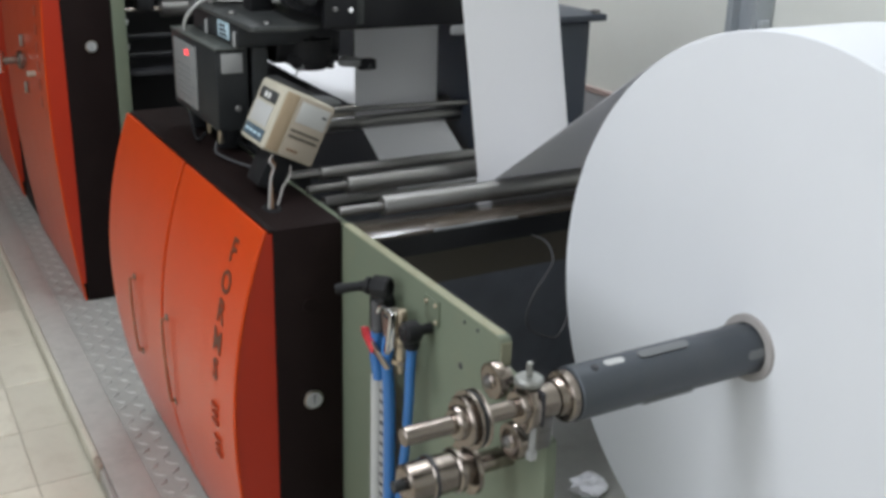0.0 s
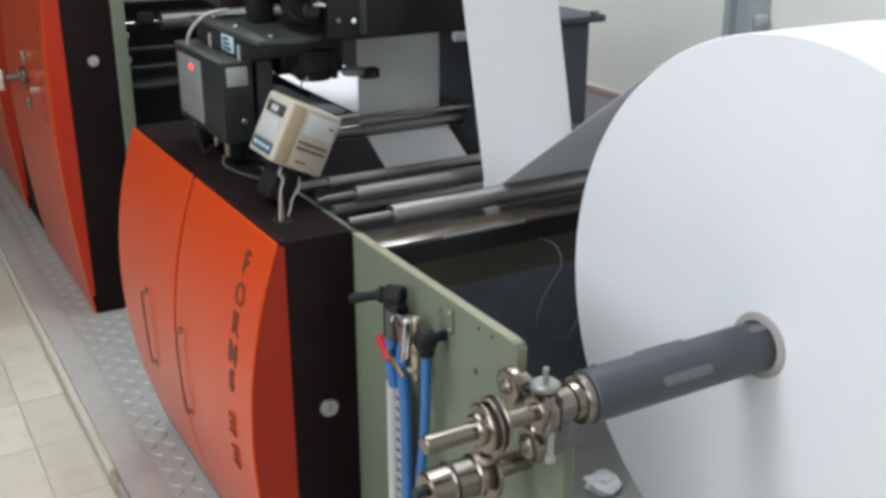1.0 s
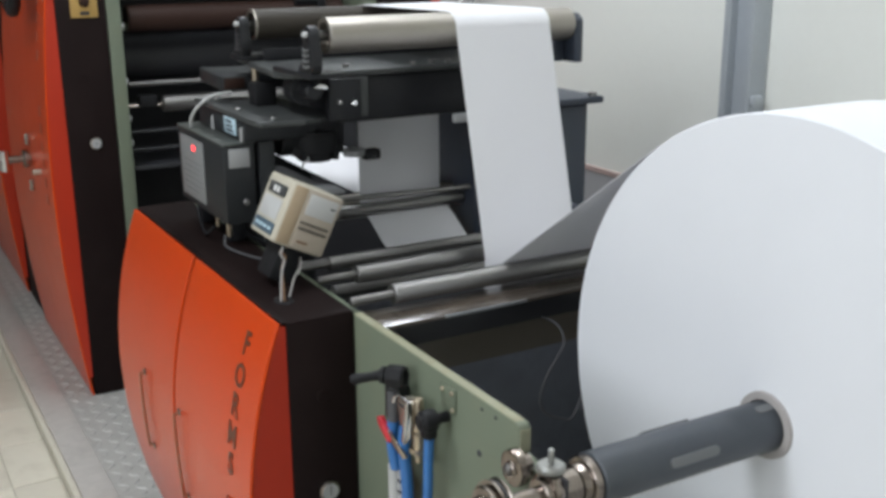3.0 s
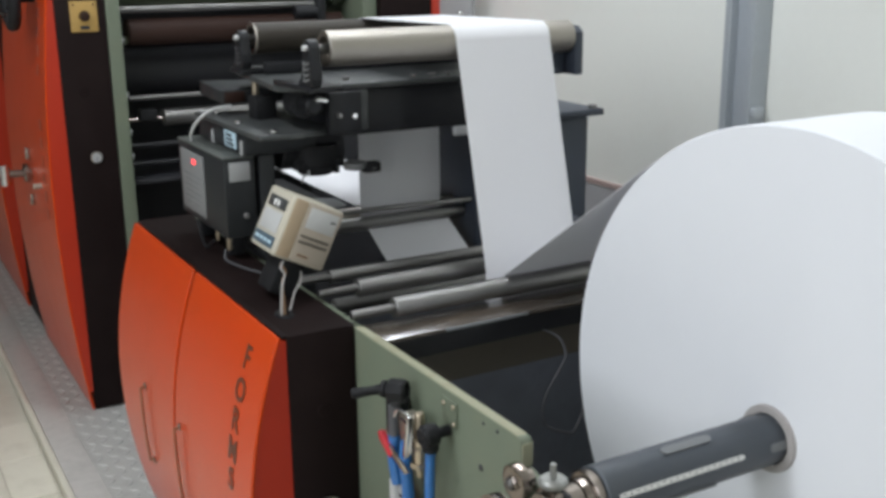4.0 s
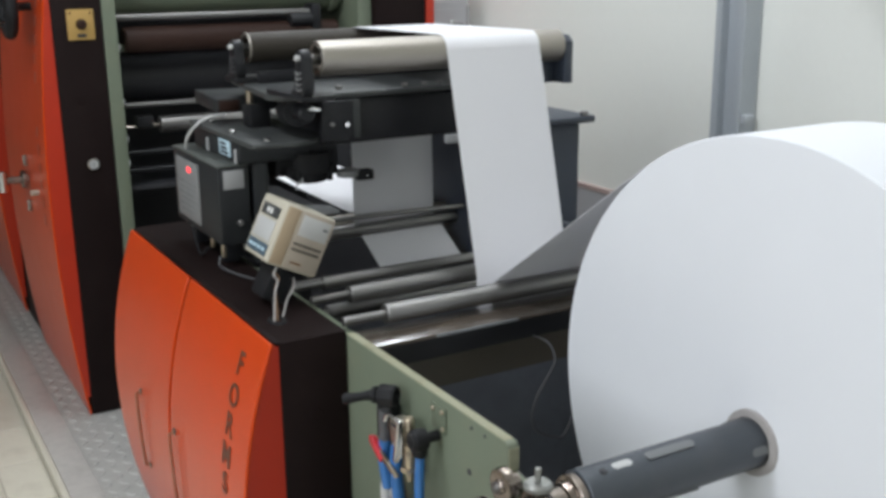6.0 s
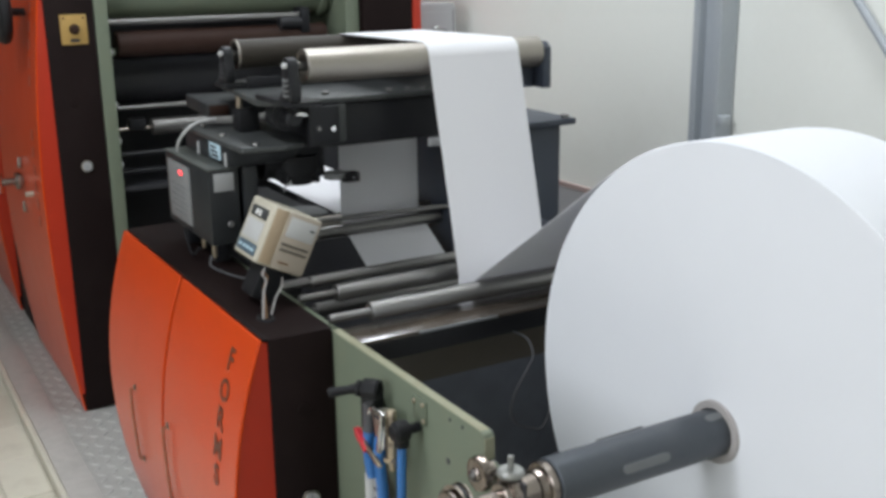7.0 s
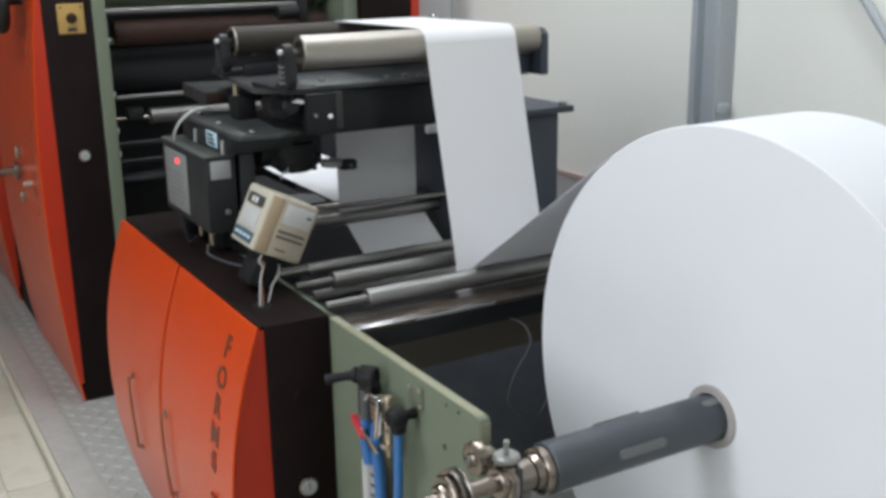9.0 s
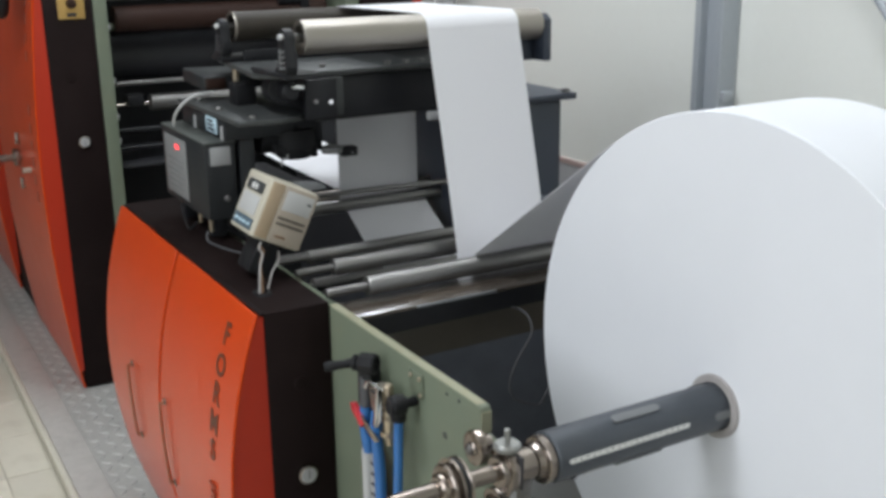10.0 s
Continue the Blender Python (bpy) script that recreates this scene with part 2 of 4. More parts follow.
def box(x0, x1, y0, y1, z0, z1, bevel=0.003, bm=None, segs=2):
    b = bmesh.new()
    r = bmesh.ops.create_cube(b, size=1)
    bmesh.ops.scale(b, verts=r["verts"], vec=(x1 - x0, y1 - y0, z1 - z0))
    bmesh.ops.translate(b, verts=r["verts"], vec=((x0 + x1) / 2, (y0 + y1) / 2, (z0 + z1) / 2))
    if bevel:
        bmesh.ops.bevel(b, geom=b.edges[:], offset=min(bevel, 0.45 * min(x1 - x0, y1 - y0, z1 - z0)), segments=segs, affect="EDGES", profile=0.5)
    return merge(bm, b)


def merge(bm, b):
    if bm is None:
        return b
    me = bpy.data.meshes.new("tmp")
    b.to_mesh(me)
    b.free()
    bm.from_mesh(me)
    bpy.data.meshes.remove(me)
    return bm


def lathe(p0, p1, rings, segs=32, bm=None):
    """A turned piece along p0 to p1; rings of (metres along, radius)."""
    b = bmesh.new()
    p0, p1 = Vector(p0), Vector(p1)
    way = (p1 - p0).normalized()
    side = way.orthogonal().normalized()
    up = way.cross(side)
    rows = []
    for d, r in rings:
        if r <= 1e-6:
            rows.append([b.verts.new(p0 + way * d)])
        else:
            rows.append([b.verts.new(p0 + way * d + (side * math.cos(a) + up * math.sin(a)) * r) for a in [2 * math.pi * i / segs for i in range(segs)]])
    for a, c in zip(rows, rows[1:]):
        if len(a) == 1 and len(c) == 1:
            continue
        for i in range(segs):
            j = (i + 1) % segs
            if len(a) == 1:
                b.faces.new((a[0], c[i], c[j]))
            elif len(c) == 1:
                b.faces.new((a[i], c[0], a[j]))
            else:
                b.faces.new((a[i], c[i], c[j], a[j]))
    return merge(bm, b)


def rod(p0, p1, r, segs=24, bm=None, ch=0.0015):
    ln = (Vector(p1) - Vector(p0)).length
    ch = min(ch, r * 0.4, ln * 0.3)
    return lathe(p0, p1, [(0, 0), (0, r - ch), (ch, r), (ln - ch, r), (ln, r - ch), (ln, 0)], segs, bm)


def pipe(p0, p1, r, hole, segs=32, bm=None):
    ln = (Vector(p1) - Vector(p0)).length
    return lathe(p0, p1, [(0.02, 0), (0.02, hole), (0, hole), (0, r - 0.001), (0.001, r), (ln - 0.001, r), (ln, r - 0.001), (ln, hole), (ln - 0.02, hole), (ln - 0.02, 0)], segs, bm)


def curve_points(pts, n=10):
    """A smooth line through the points."""
    P = [Vector(p) for p in pts]
    P = [2 * P[0] - P[1]] + P + [2 * P[-1] - P[-2]]
    out = []
    for i in range(1, len(P) - 2):
        a, b, c, d = P[i - 1:i + 3]
        for k in range(n):
            t = k / n
            out.append(0.5 * ((2 * b) + (c - a) * t + (2 * a - 5 * b + 4 * c - d) * t * t + (3 * b - a - 3 * c + d) * t ** 3))
    out.append(P[-2])
    return out


def cable(pts, r, segs=10, bm=None, n=10):
    b = bmesh.new()
    line = curve_points(pts, n)
    rows = []
    side = None
    for i, p in enumerate(line):
        way = (line[min(i + 1, len(line) - 1)] - line[max(i - 1, 0)]).normalized()
        side = way.orthogonal().normalized() if side is None else (side - way * side.dot(way)).normalized()
        up = way.cross(side)
        rows.append([b.verts.new(p + (side * math.cos(2 * math.pi * k / segs) + up * math.sin(2 * math.pi * k / segs)) * r) for k in range(segs)])
    for a, c in zip(rows, rows[1:]):
        for i in range(segs):
            j = (i + 1) % segs
            b.faces.new((a[i], c[i], c[j], a[j]))
    b.faces.new(rows[0][::-1])
    b.faces.new(rows[-1])
    return merge(bm, b)


def slab(outline, axis, lo, hi, bevel=0.002, bm=None):
    """A flat plate: the outline in the two other axes, from lo to hi along the axis."""
    b = bmesh.new()

    def spot(u, v, w):
        return {"x": (w, u, v), "y": (u, w, v), "z": (u, v, w)}[axis]
    a = [b.verts.new(spot(u, v, lo)) for u, v in outline]
    c = [b.verts.new(spot(u, v, hi)) for u, v in outline]
    b.faces.new(a[::-1])
    b.faces.new(c)
    for i in range(len(a)):
        j = (i + 1) % len(a)
        b.faces.new((a[i], a[j], c[j], c[i]))
    bmesh.ops.recalc_face_normals(b, faces=b.faces)
    if bevel:
        bmesh.ops.bevel(b, geom=b.edges[:], offset=bevel, segments=2, affect="EDGES", profile=0.5)
    return merge(bm, b)


def ribbon(line, x0, x1, thick, bm=None):
    """A paper web along a line of (y, z), from x0 to x1, with its thickness."""
    b = bmesh.new()
    L = [Vector((y, z)) for y, z in line]
    rows = []
    for i, p in enumerate(L):
        d = (L[min(i + 1, len(L) - 1)] - L[max(i - 1, 0)]).normalized()
        nrm = Vector((-d.y, d.x)) * thick / 2
        rows.append([b.verts.new((x, q.x, q.y)) for x, q in ((x0, p + nrm), (x1, p + nrm), (x1, p - nrm), (x0, p - nrm))])
    for a, c in zip(rows, rows[1:]):
        for i in range(4):
            j = (i + 1) % 4
            b.faces.new((a[i], a[j], c[j], c[i]))
    b.faces.new(rows[0])
    b.faces.new(rows[-1][::-1])
    return merge(bm, b)


def arc(cy, cz, r, a0, a1, n=10):
    return [(cy + r * math.cos(radians(a0 + (a1 - a0) * i / n)), cz + r * math.sin(radians(a0 + (a1 - a0) * i / n))) for i in range(n + 1)]


def setting(name, bm, material, label, category):
    return tagged(part(name, bm, material, smooth=False), label, category, kind="structure")


# ---- the hall ----
WALL_X = 2.42
setting("ground", box(-3.2, WALL_X, -3.0, 12.0, -0.30, -0.0430, 0), "grout", "grout bed between the cream floor tiles", "floor")
setting("wall_east", box(WALL_X, WALL_X + 0.2, -3.0, 12.0, -0.05, 4.5, 0), "wall", "cream painted hall wall with faint stains", "wall")
setting("wall_base", box(WALL_X - 0.012, WALL_X, -3.0, 12.0, -0.05, 0.735, 0.002), "dado", "grey painted lower strip of the hall wall", "wall")
setting("wall_line", box(WALL_X - 0.014, WALL_X, -3.0, 12.0, 0.737, 0.757, 0.002), "dadoline", "faded red line above the grey wall base", "trim")
# Walls out of view, greyed to hold down reflections in the press.
for name, y0, y1, z0, z1 in (("wall_west_a", -3.0, -1.9, -0.05, 4.5), ("wall_west_b", 1.7, 12.0, -0.05, 4.5), ("wall_west_c", -1.9, 1.7, -0.05, 1.5), ("wall_west_d", -1.9, 1.7, 3.7, 4.5)):
    setting(name, box(-3.4, -3.2, y0, y1, z0, z1, 0), "farwall", "unseen wall behind the aisle, greyed to dim its reflection", "wall")
# Assumed window out of view, put where the soft aisle-side light comes from.
window = thing("window_1", (-3.3, -0.1, 1.5), "assumed wide aisle window out of view, grey metal frame", "window", kind="structure")
for wy in (-1.9, -0.72, 0.48, 1.66):
    part("mullion", box(-3.33, -3.27, wy, wy + 0.04, 1.5, 3.7, 0.003), "column", window)
for wz in (1.5, 3.66):
    part("rail", box(-3.335, -3.265, -1.9, 1.7, wz, wz + 0.04, 0.003), "column", window)
data = bpy.data.lights.new("window light", "AREA")
data.shape, data.size, data.size_y, data.energy, data.color = "RECTANGLE", 3.5, 2.1, WINDOW_W, (0.908, 0.948, 1.0)
daylight = new("window_light", data)
daylight.matrix_world = look((-3.24, -0.1, 2.6), (0.0, -0.1, 2.6))
setting("wall_north", box(-3.2, WALL_X, 12.0, 12.2, -0.05, 4.5, 0), "farwall", "unseen end wall, greyed to dim its reflection", "wall")
setting("wall_south", box(-3.2, WALL_X, -3.2, -3.0, -0.05, 4.5, 0), "wall", "plain cream painted end wall", "wall")
setting("ceiling", box(-3.4, WALL_X + 0.2, -3.2, 12.2, 4.5, 4.7, 0), "ceiling", "plain white hall ceiling", "ceiling")

# steel column against the wall
col = thing("steel_column", (WALL_X - 0.06, 2.3, -0.05), "grey-blue painted steel channel column against the wall", "column", kind="structure")
cy0, cy1 = 2.246, 2.366
part("flange", box(WALL_X - 0.075, WALL_X - 0.002, cy1 - 0.025, cy1, -0.05, 4.49, 0.003), "column", col)
part("flange", box(WALL_X - 0.075, WALL_X - 0.002, cy0, cy0 + 0.03, -0.05, 4.49, 0.003), "column", col)
part("web", box(WALL_X - 0.045, WALL_X - 0.030, cy0 + 0.03, cy1 - 0.025, -0.05, 4.49, 0.001), "column", col)
part("clip", box(WALL_X - 0.07, WALL_X - 0.03, cy0 - 0.022, cy0 - 0.001, 1.09, 1.122, 0.004), "column", col, "small grey pipe clip")
brace = thing("wall_conduit", (WALL_X - 0.02, 2.0, 1.3), "grey conduit running slantwise up the wall", "conduit", kind="structure")
part("conduit", rod((WALL_X - 0.025, 1.555, 1.20), (WALL_X - 0.025, 2.025, 1.75), 0.012), "column", brace)

# added fill battens over the aisle and the press, all out of view
# The last one is there to brighten the wall behind the press.
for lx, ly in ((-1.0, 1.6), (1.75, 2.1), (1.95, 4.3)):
    light = thing("ceiling_light", (lx, ly, 4.2), "added fill batten out of view, white with two glowing tubes", "lamp", "battens")
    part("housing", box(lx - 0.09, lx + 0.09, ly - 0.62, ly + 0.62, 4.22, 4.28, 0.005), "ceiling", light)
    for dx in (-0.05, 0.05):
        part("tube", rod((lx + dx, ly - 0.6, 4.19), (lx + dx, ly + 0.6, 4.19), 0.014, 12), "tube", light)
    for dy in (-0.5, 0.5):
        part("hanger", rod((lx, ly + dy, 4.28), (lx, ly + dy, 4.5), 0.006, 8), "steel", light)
    data = bpy.data.lights.new("batten fill", "AREA")
    data.shape, data.size, data.size_y, data.energy, data.color = "RECTANGLE", 0.2, 1.2, AISLE_FILL_W if lx < 0 else FILL_W, (0.888, 0.936, 1.0)
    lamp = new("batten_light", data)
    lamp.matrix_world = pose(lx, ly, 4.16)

# ---- checker plate walkway beside the press ----
walkway = thing("walkway", (0.43, 1.0, -0.05), "worn steel checker-plate walkway along the press", "walkway", kind="structure")
part("deck", box(0.532, 1.95, -0.6, 9.0, -0.045, 0.0, 0.003), "checker", walkway)
part("border_plate", box(0.438, 0.5315, -0.6, 9.0, -0.045, 0.0015, 0.002), "plainplate", walkway, "scuffed plain steel border plate")
part("edge_trim", box(0.418, 0.4375, 2.56, 9.0, -0.046, 0.0008, 0.006), "tile", walkway, "cream tiled edge strip")
part("edge_stop", box(0.416, 0.4375, 2.50, 2.558, -0.046, 0.003, 0.007), "beige", walkway, "worn grey end block of the edge strip")
part("edge_trim", box(0.424, 0.4375, -0.6, 2.498, -0.046, -0.002, 0.006), "plainplate", walkway)


def lug_mesh():
    b = bmesh.new()
    pts = [(-0.019, 0, 0), (0, -0.006, 0), (0.019, 0, 0), (0, 0.006, 0)]
    lo = [b.verts.new(p) for p in pts]
    hi = [b.verts.new((x * 0.7, y * 0.6, 0.0024)) for x, y, z in pts]
    b.faces.new(hi)
    for i in range(4):
        j = (i + 1) % 4
        b.faces.new((lo[i], lo[j], hi[j], hi[i]))
    return b


def lugs():
    """The raised lugs of the checker plate, alternately turned."""
    b = bmesh.new()
    one = lug_mesh()
    one.verts.index_update()
    verts = [v.co.copy() for v in one.verts]
    faces = [[v.index for v in f.verts] for f in one.faces]
    V, F = [], []
    for i in range(6):
        for j in range(int(6.2 / 0.044)):
            x, y = 0.556 + i * 0.044, 0.9 + j * 0.044
            turn = Matrix.Rotation(radians(45 if (i + j) % 2 else -45), 3, "Z")
            k = len(V)
            V += [turn @ v + Vector((x, y, 0)) for v in verts]
            F += [[k + q for q in f] for f in faces]
    one.free()
    me = bpy.data.meshes.new("lugs")
    me.from_pydata(V, [], F)
    b.from_mesh(me)
    return b


tagged(part("lugs", lugs(), "lug", walkway, smooth=False), kind="stuff")

# ---- reel stand: side plates, beams, rollers ----
PX = 0.77                      # outer face of the operator-side plate
REEL = Vector((1.13, 0.994, 0.861))
REEL_R = 0.471
WEB0, WEB1 = 1.13, 1.371       # the web is 241 mm wide
SPIN = -59.2                   # degrees a second

stand = thing("reel_stand", (1.25, 1.6, 0.0), "sage green steel reel stand with a row of guide rollers", "machine")
near_outline = [(2.72, 0.0), (0.998, 0.0), (0.998, 0.70), (1.002, 0.785), (1.040, 0.797), (1.078, 0.835), (1.128, 0.845), (1.128, 0.886), (1.133, 0.892), (1.70, 0.889), (2.72, 0.889)]
part("side_plate", slab(near_outline, "x", PX, PX + 0.020, 0.0025), "green", stand, "sage green plate with chipped edges")
part("edge_wear", slab([(1.1262, 0.848), (1.1279, 0.848), (1.1279, 0.884), (1.1262, 0.884)], "x", PX + 0.001, PX + 0.019, 0), "edge", stand, "worn primer showing on the plate edge")
far_outline = [(2.9, 0.0), (0.955, 0.0), (0.955, 0.70), (1.05, 0.80), (1.106, 0.86), (2.9, 0.86)]
part("edge_wear", slab([(1.140, 0.8912), (1.140, 0.8928), (1.69, 0.8905), (1.69, 0.8888)], "x", PX + 0.0015, PX + 0.0185, 0), "edge", stand, "worn primer along the plate top")
# Far plate takes the shade-and-haze tone instead of the near plate's green.
part("side_plate", slab(far_outline, "x", 1.72, 1.74, 0.0025), "dim", stand, "drive-side plate toned for the interior's shade and haze")
# Raised dark discs paint the shade inside the bolt holes.
for hy, hz, hr in ((1.238, 0.799, 0.0065), (1.231, 0.877, 0.004), (1.192, 0.879, 0.004), (1.30, 0.60, 0.006), (1.20, 0.5, 0.006)):
    part("bolt_hole", rod((PX - 0.0012, hy, hz), (PX + 0.004, hy, hz), hr, 16), "ink", stand)
part("flat_bar", box(PX + 0.0205, 1.718, 1.630, 1.728, 0.868, 0.876, 0.002), "oilbar", stand, "oily glossy flat bar under the front roller")
# Pale strip paints the light caught by the bar's front edge.
part("scale_strip", box(0.935, 1.125, 1.6245, 1.6295, 0.871, 0.8765, 0.0008), "pad", stand, "pale strip for the lit front edge of the flat bar")
part("cross_beam", box(PX + 0.0205, 1.718, 1.66, 1.735, 0.812, 0.866, 0.006), "blackmetal", stand, "black cross beam")
part("cross_beam", box(PX + 0.02, 1.718, 1.80, 1.86, 0.680, 0.775, 0.006), "olive", stand, "olive painted cross beam")
# Added panel closes the stand with painted shade.
part("back_panel", box(PX + 0.02, 1.718, 1.98, 1.99, 0.05, 0.80, 0.001), "dim", stand)
part("tray", box(PX + 0.022, 1.718, 0.96, 1.978, 0.16, 0.175, 0.002), "dirtyfloor", stand, "oily tray under the reel")
part("strut", box(1.0, 1.04, 1.90, 1.94, 0.176, 0.79, 0.004), "charcoal", stand)


def roller(parent, name, x0, x1, y, z, r, mat, shaft=None, label="", hollow=False):
    """A turning roller with its own axis; shaft: (x0, x1, r) of the thin fixed axle."""
    ob = part(name, pipe((x0, y, z), (x1, y, z), r, r * 0.72) if hollow else rod((x0, y, z), (x1, y, z), r, 40), mat, parent, label, origin=((x0 + x1) / 2, y, z))
    if shaft:
        part("axle", rod((shaft[0], y, z), (shaft[1], y, z), shaft[2], 20), "dullrod", parent)
    return ob


ROLLERS = []
ROLLERS.append((roller(stand, "roller", 0.865, 1.66, 1.713, 0.906, 0.0205, "steel", (PX + 0.004, 1.735, 0.0095), "grey steel guide roller"), 0.0205, 1))
ROLLERS.append((roller(stand, "roller", 0.860, 1.66, 1.868, 0.906, 0.0190, "steel", (PX + 0.004, 1.735, 0.009), "grey steel guide roller"), 0.019, -1))
ROLLERS.append((roller(stand, "roller", 0.90, 1.66, 1.775, 0.795, 0.020, "steel", (PX + 0.02, 1.72, 0.009)), 0.020, -1))
ROLLERS.append((roller(stand, "roller", 0.87, 1.66, 2.03, 0.885, 0.015, "steel", (PX + 0.004, 1.735, 0.008)), 0.015, 1))
ROLLERS.append((roller(stand, "roller", 0.94, 1.47, 2.375, 0.900, 0.017, "steel", (0.80, 1.72, 0.008)), 0.017, 1))
ROLLERS.append((roller(stand, "roller", 0.94, 1.47, 2.172, 0.762, 0.019, "steel", (0.80, 1.72, 0.008)), 0.019, -1))
ROLLERS.append((roller(stand, "roller", 1.00, 1.47, 2.432, 0.912, 0.019, "silver", (0.80, 1.72, 0.008)), 0.019, -1))
part("cross_bar", rod((0.80, 2.33, 0.955), (1.50, 2.33, 0.935), 0.007, 14), "steel", stand, "thin bright cross bar")
part("cross_bar", rod((0.80, 2.12, 0.86), (1.60, 2.12, 0.86), 0.010, 14), "steel", stand)
part("guide_plate", slab([(0.90, 2.46), (1.105, 2.46), (1.105, 2.90), (0.90, 2.95)], "z", 0.918, 0.928, 0.003), "blackmetal", stand, "black guide plate beside the web")
part("plate_lip", slab([(0.90, 2.456), (1.102, 2.456), (1.116, 2.464), (1.122, 2.48), (1.122, 2.55), (1.10, 2.575), (0.90, 2.60)], "z", 0.9285, 0.9335, 0.002), "pad", stand, "grey lip along the front of the guide plate")
part("bearing_block", box(1.475, 1.53, 2.34, 2.46, 0.87, 0.98, 0.006), "charcoal", stand)

# loose cable hanging inside the stand
wire = thing("loop_cable", (1.05, 1.45, 0.18), "thin grey cable hanging in a loop inside the stand", "cable")
part("wire", cable([(1.190, 1.70, 0.812), (1.180, 1.60, 0.822), (1.163, 1.550, 0.804), (1.152, 1.550, 0.779), (1.122, 1.550, 0.735), (1.108, 1.550, 0.694), (1.114, 1.550, 0.668), (1.129, 1.550, 0.652), (1.160, 1.550, 0.637), (1.190, 1.550, 0.633), (1.235, 1.57, 0.68)], 0.0022), "cord", wire)

# ---- paper reel and its air shaft ----
reel = thing("paper_reel", REEL, "large white paper reel on a dark air shaft", "paper reel")


def reel_body():
    rings = [(0, 0.0525), (0, REEL_R - 0.002), (0.0015, REEL_R), (0.2395, REEL_R), (0.241, REEL_R - 0.002), (0.241, 0.0525), (0, 0.0525)]
    return lathe(REEL, REEL + Vector((1, 0, 0)), rings, 160)


part("paper", reel_body(), "rollface", reel)
part("core", lathe(REEL - Vector((0.006, 0, 0)), REEL + Vector((1, 0, 0)), [(0, 0.0405), (0, 0.0515), (0.001, 0.0522), (0.252, 0.0522), (0.253, 0.0405), (0, 0.0405)], 64), "core", reel, "grey cardboard core")

shaft = thing("air_shaft", (0.9, REEL.y, REEL.z), "dark air shaft with pale pads, a paper scale and chrome journal", "shaft")
SY, SZ, SR = REEL.y, REEL.z, 0.0385
part("body", rod((0.796, SY, SZ), (1.66, SY, SZ), SR, 64, ch=0.002), "shaft", shaft)
part("collar", lathe((0.770, SY, SZ), (1, SY, SZ), [(0, 0.02), (0, 0.0255), (0.006, 0.0265), (0.010, 0.0275), (0.011, 0.034), (0.013, 0.0358), (0.022, 0.0358), (0.024, 0.034), (0.026, 0.03)], 48), "chrome", shaft, "worn chrome collar")
part("journal", rod((0.710, SY, SZ), (0.769, SY, SZ), 0.0235, 40), "chrome", shaft)
part("stub", rod((0.541, SY, SZ), (0.74, SY, SZ), 0.0125, 32), "chrome", shaft, "thin chrome shaft end")
part("disc", lathe((0.6140, SY, SZ), (1, SY, SZ), [(0, 0.012), (0, 0.019), (0.003, 0.022), (0.010, 0.023), (0.011, 0.032), (0.013, 0.034), (0.016, 0.034), (0.018, 0.030), (0.021, 0.029), (0.022, 0.040), (0.026, 0.040), (0.028, 0.03), (0.028, 0.012)], 48), "chrome", shaft, "stepped chrome disc")
part("disc", lathe((0.6425, SY, SZ), (1, SY, SZ), [(0, 0.012), (0, 0.036), (0.001, 0.038), (0.004, 0.038), (0.005, 0.034), (0.005, 0.012)], 48), "charcoal", shaft, "dark rubber-faced disc")


def pad_mesh(x0, x1, angle, half, r0, r1, segs=6):
    """A round-ended strip that lies on the shaft at that angle from +y towards +z."""
    b = bmesh.new()
    n = 20
    rows = []
    for i in range(n + 1):
        u = i / n
        x = x0 + (x1 - x0) * (0.5 - 0.5 * math.cos(math.pi * u))
        edge = min(x - x0, x1 - x)
        w = half if edge > half * SR else half * math.sqrt(max(0.4 if half < 0.12 else 0.06, 1 - (1 - edge / (half * SR)) ** 2))
        rows.append([(x, angle + w * (2 * k / segs - 1)) for k in range(segs + 1)])
    grid = [[[b.verts.new((x, SY + r * math.cos(a), SZ + r * math.sin(a))) for x, a in row] for row in rows] for r in (r0, r1)]
    for i in range(n):
        for k in range(segs):
            b.faces.new((grid[1][i][k], grid[1][i + 1][k], grid[1][i + 1][k + 1], grid[1][i][k + 1]))
        for k, s in ((0, 1), (segs, -1)):
            b.faces.new((grid[0][i][k], grid[0][i + 1][k], grid[1][i + 1][k], grid[1][i][k]))
    for i in (0, n):
        for k in range(segs):
            b.faces.new((grid[0][i][k], grid[0][i][k + 1], grid[1][i][k + 1], grid[1][i][k]))
    return b


for k in range(3):
    a = radians(222 + 120 * k)
    part("pad", pad_mesh(0.906, 0.996, a, 0.175, SR - 0.001, SR + 0.003), "pad", shaft, "pale rubber gripping pad")
    part("pad", pad_mesh(1.092, 1.20, radians(46 + 120 * k), 0.17, SR - 0.001, SR + 0.0015), "pad", shaft, "pale rubber gripping pad")
scale = part("paper_scale", pad_mesh(0.812, 1.040, radians(44), 0.10, SR - 0.001, SR + 0.0006), "label", shaft, "white paper scale with small dark marks")
for i in range(19):
    part("mark", pad_mesh(0.819 + i * 0.0115, 0.8215 + i * 0.0115, radians(43 + (1.5 if i % 2 else -1)), 0.035, SR, SR + 0.0010, 2), "ink", scale)
part("maker_label", pad_mesh(0.848, 0.882, radians(100), 0.16, SR - 0.001, SR + 0.0008), "white", shaft, "small silver label")
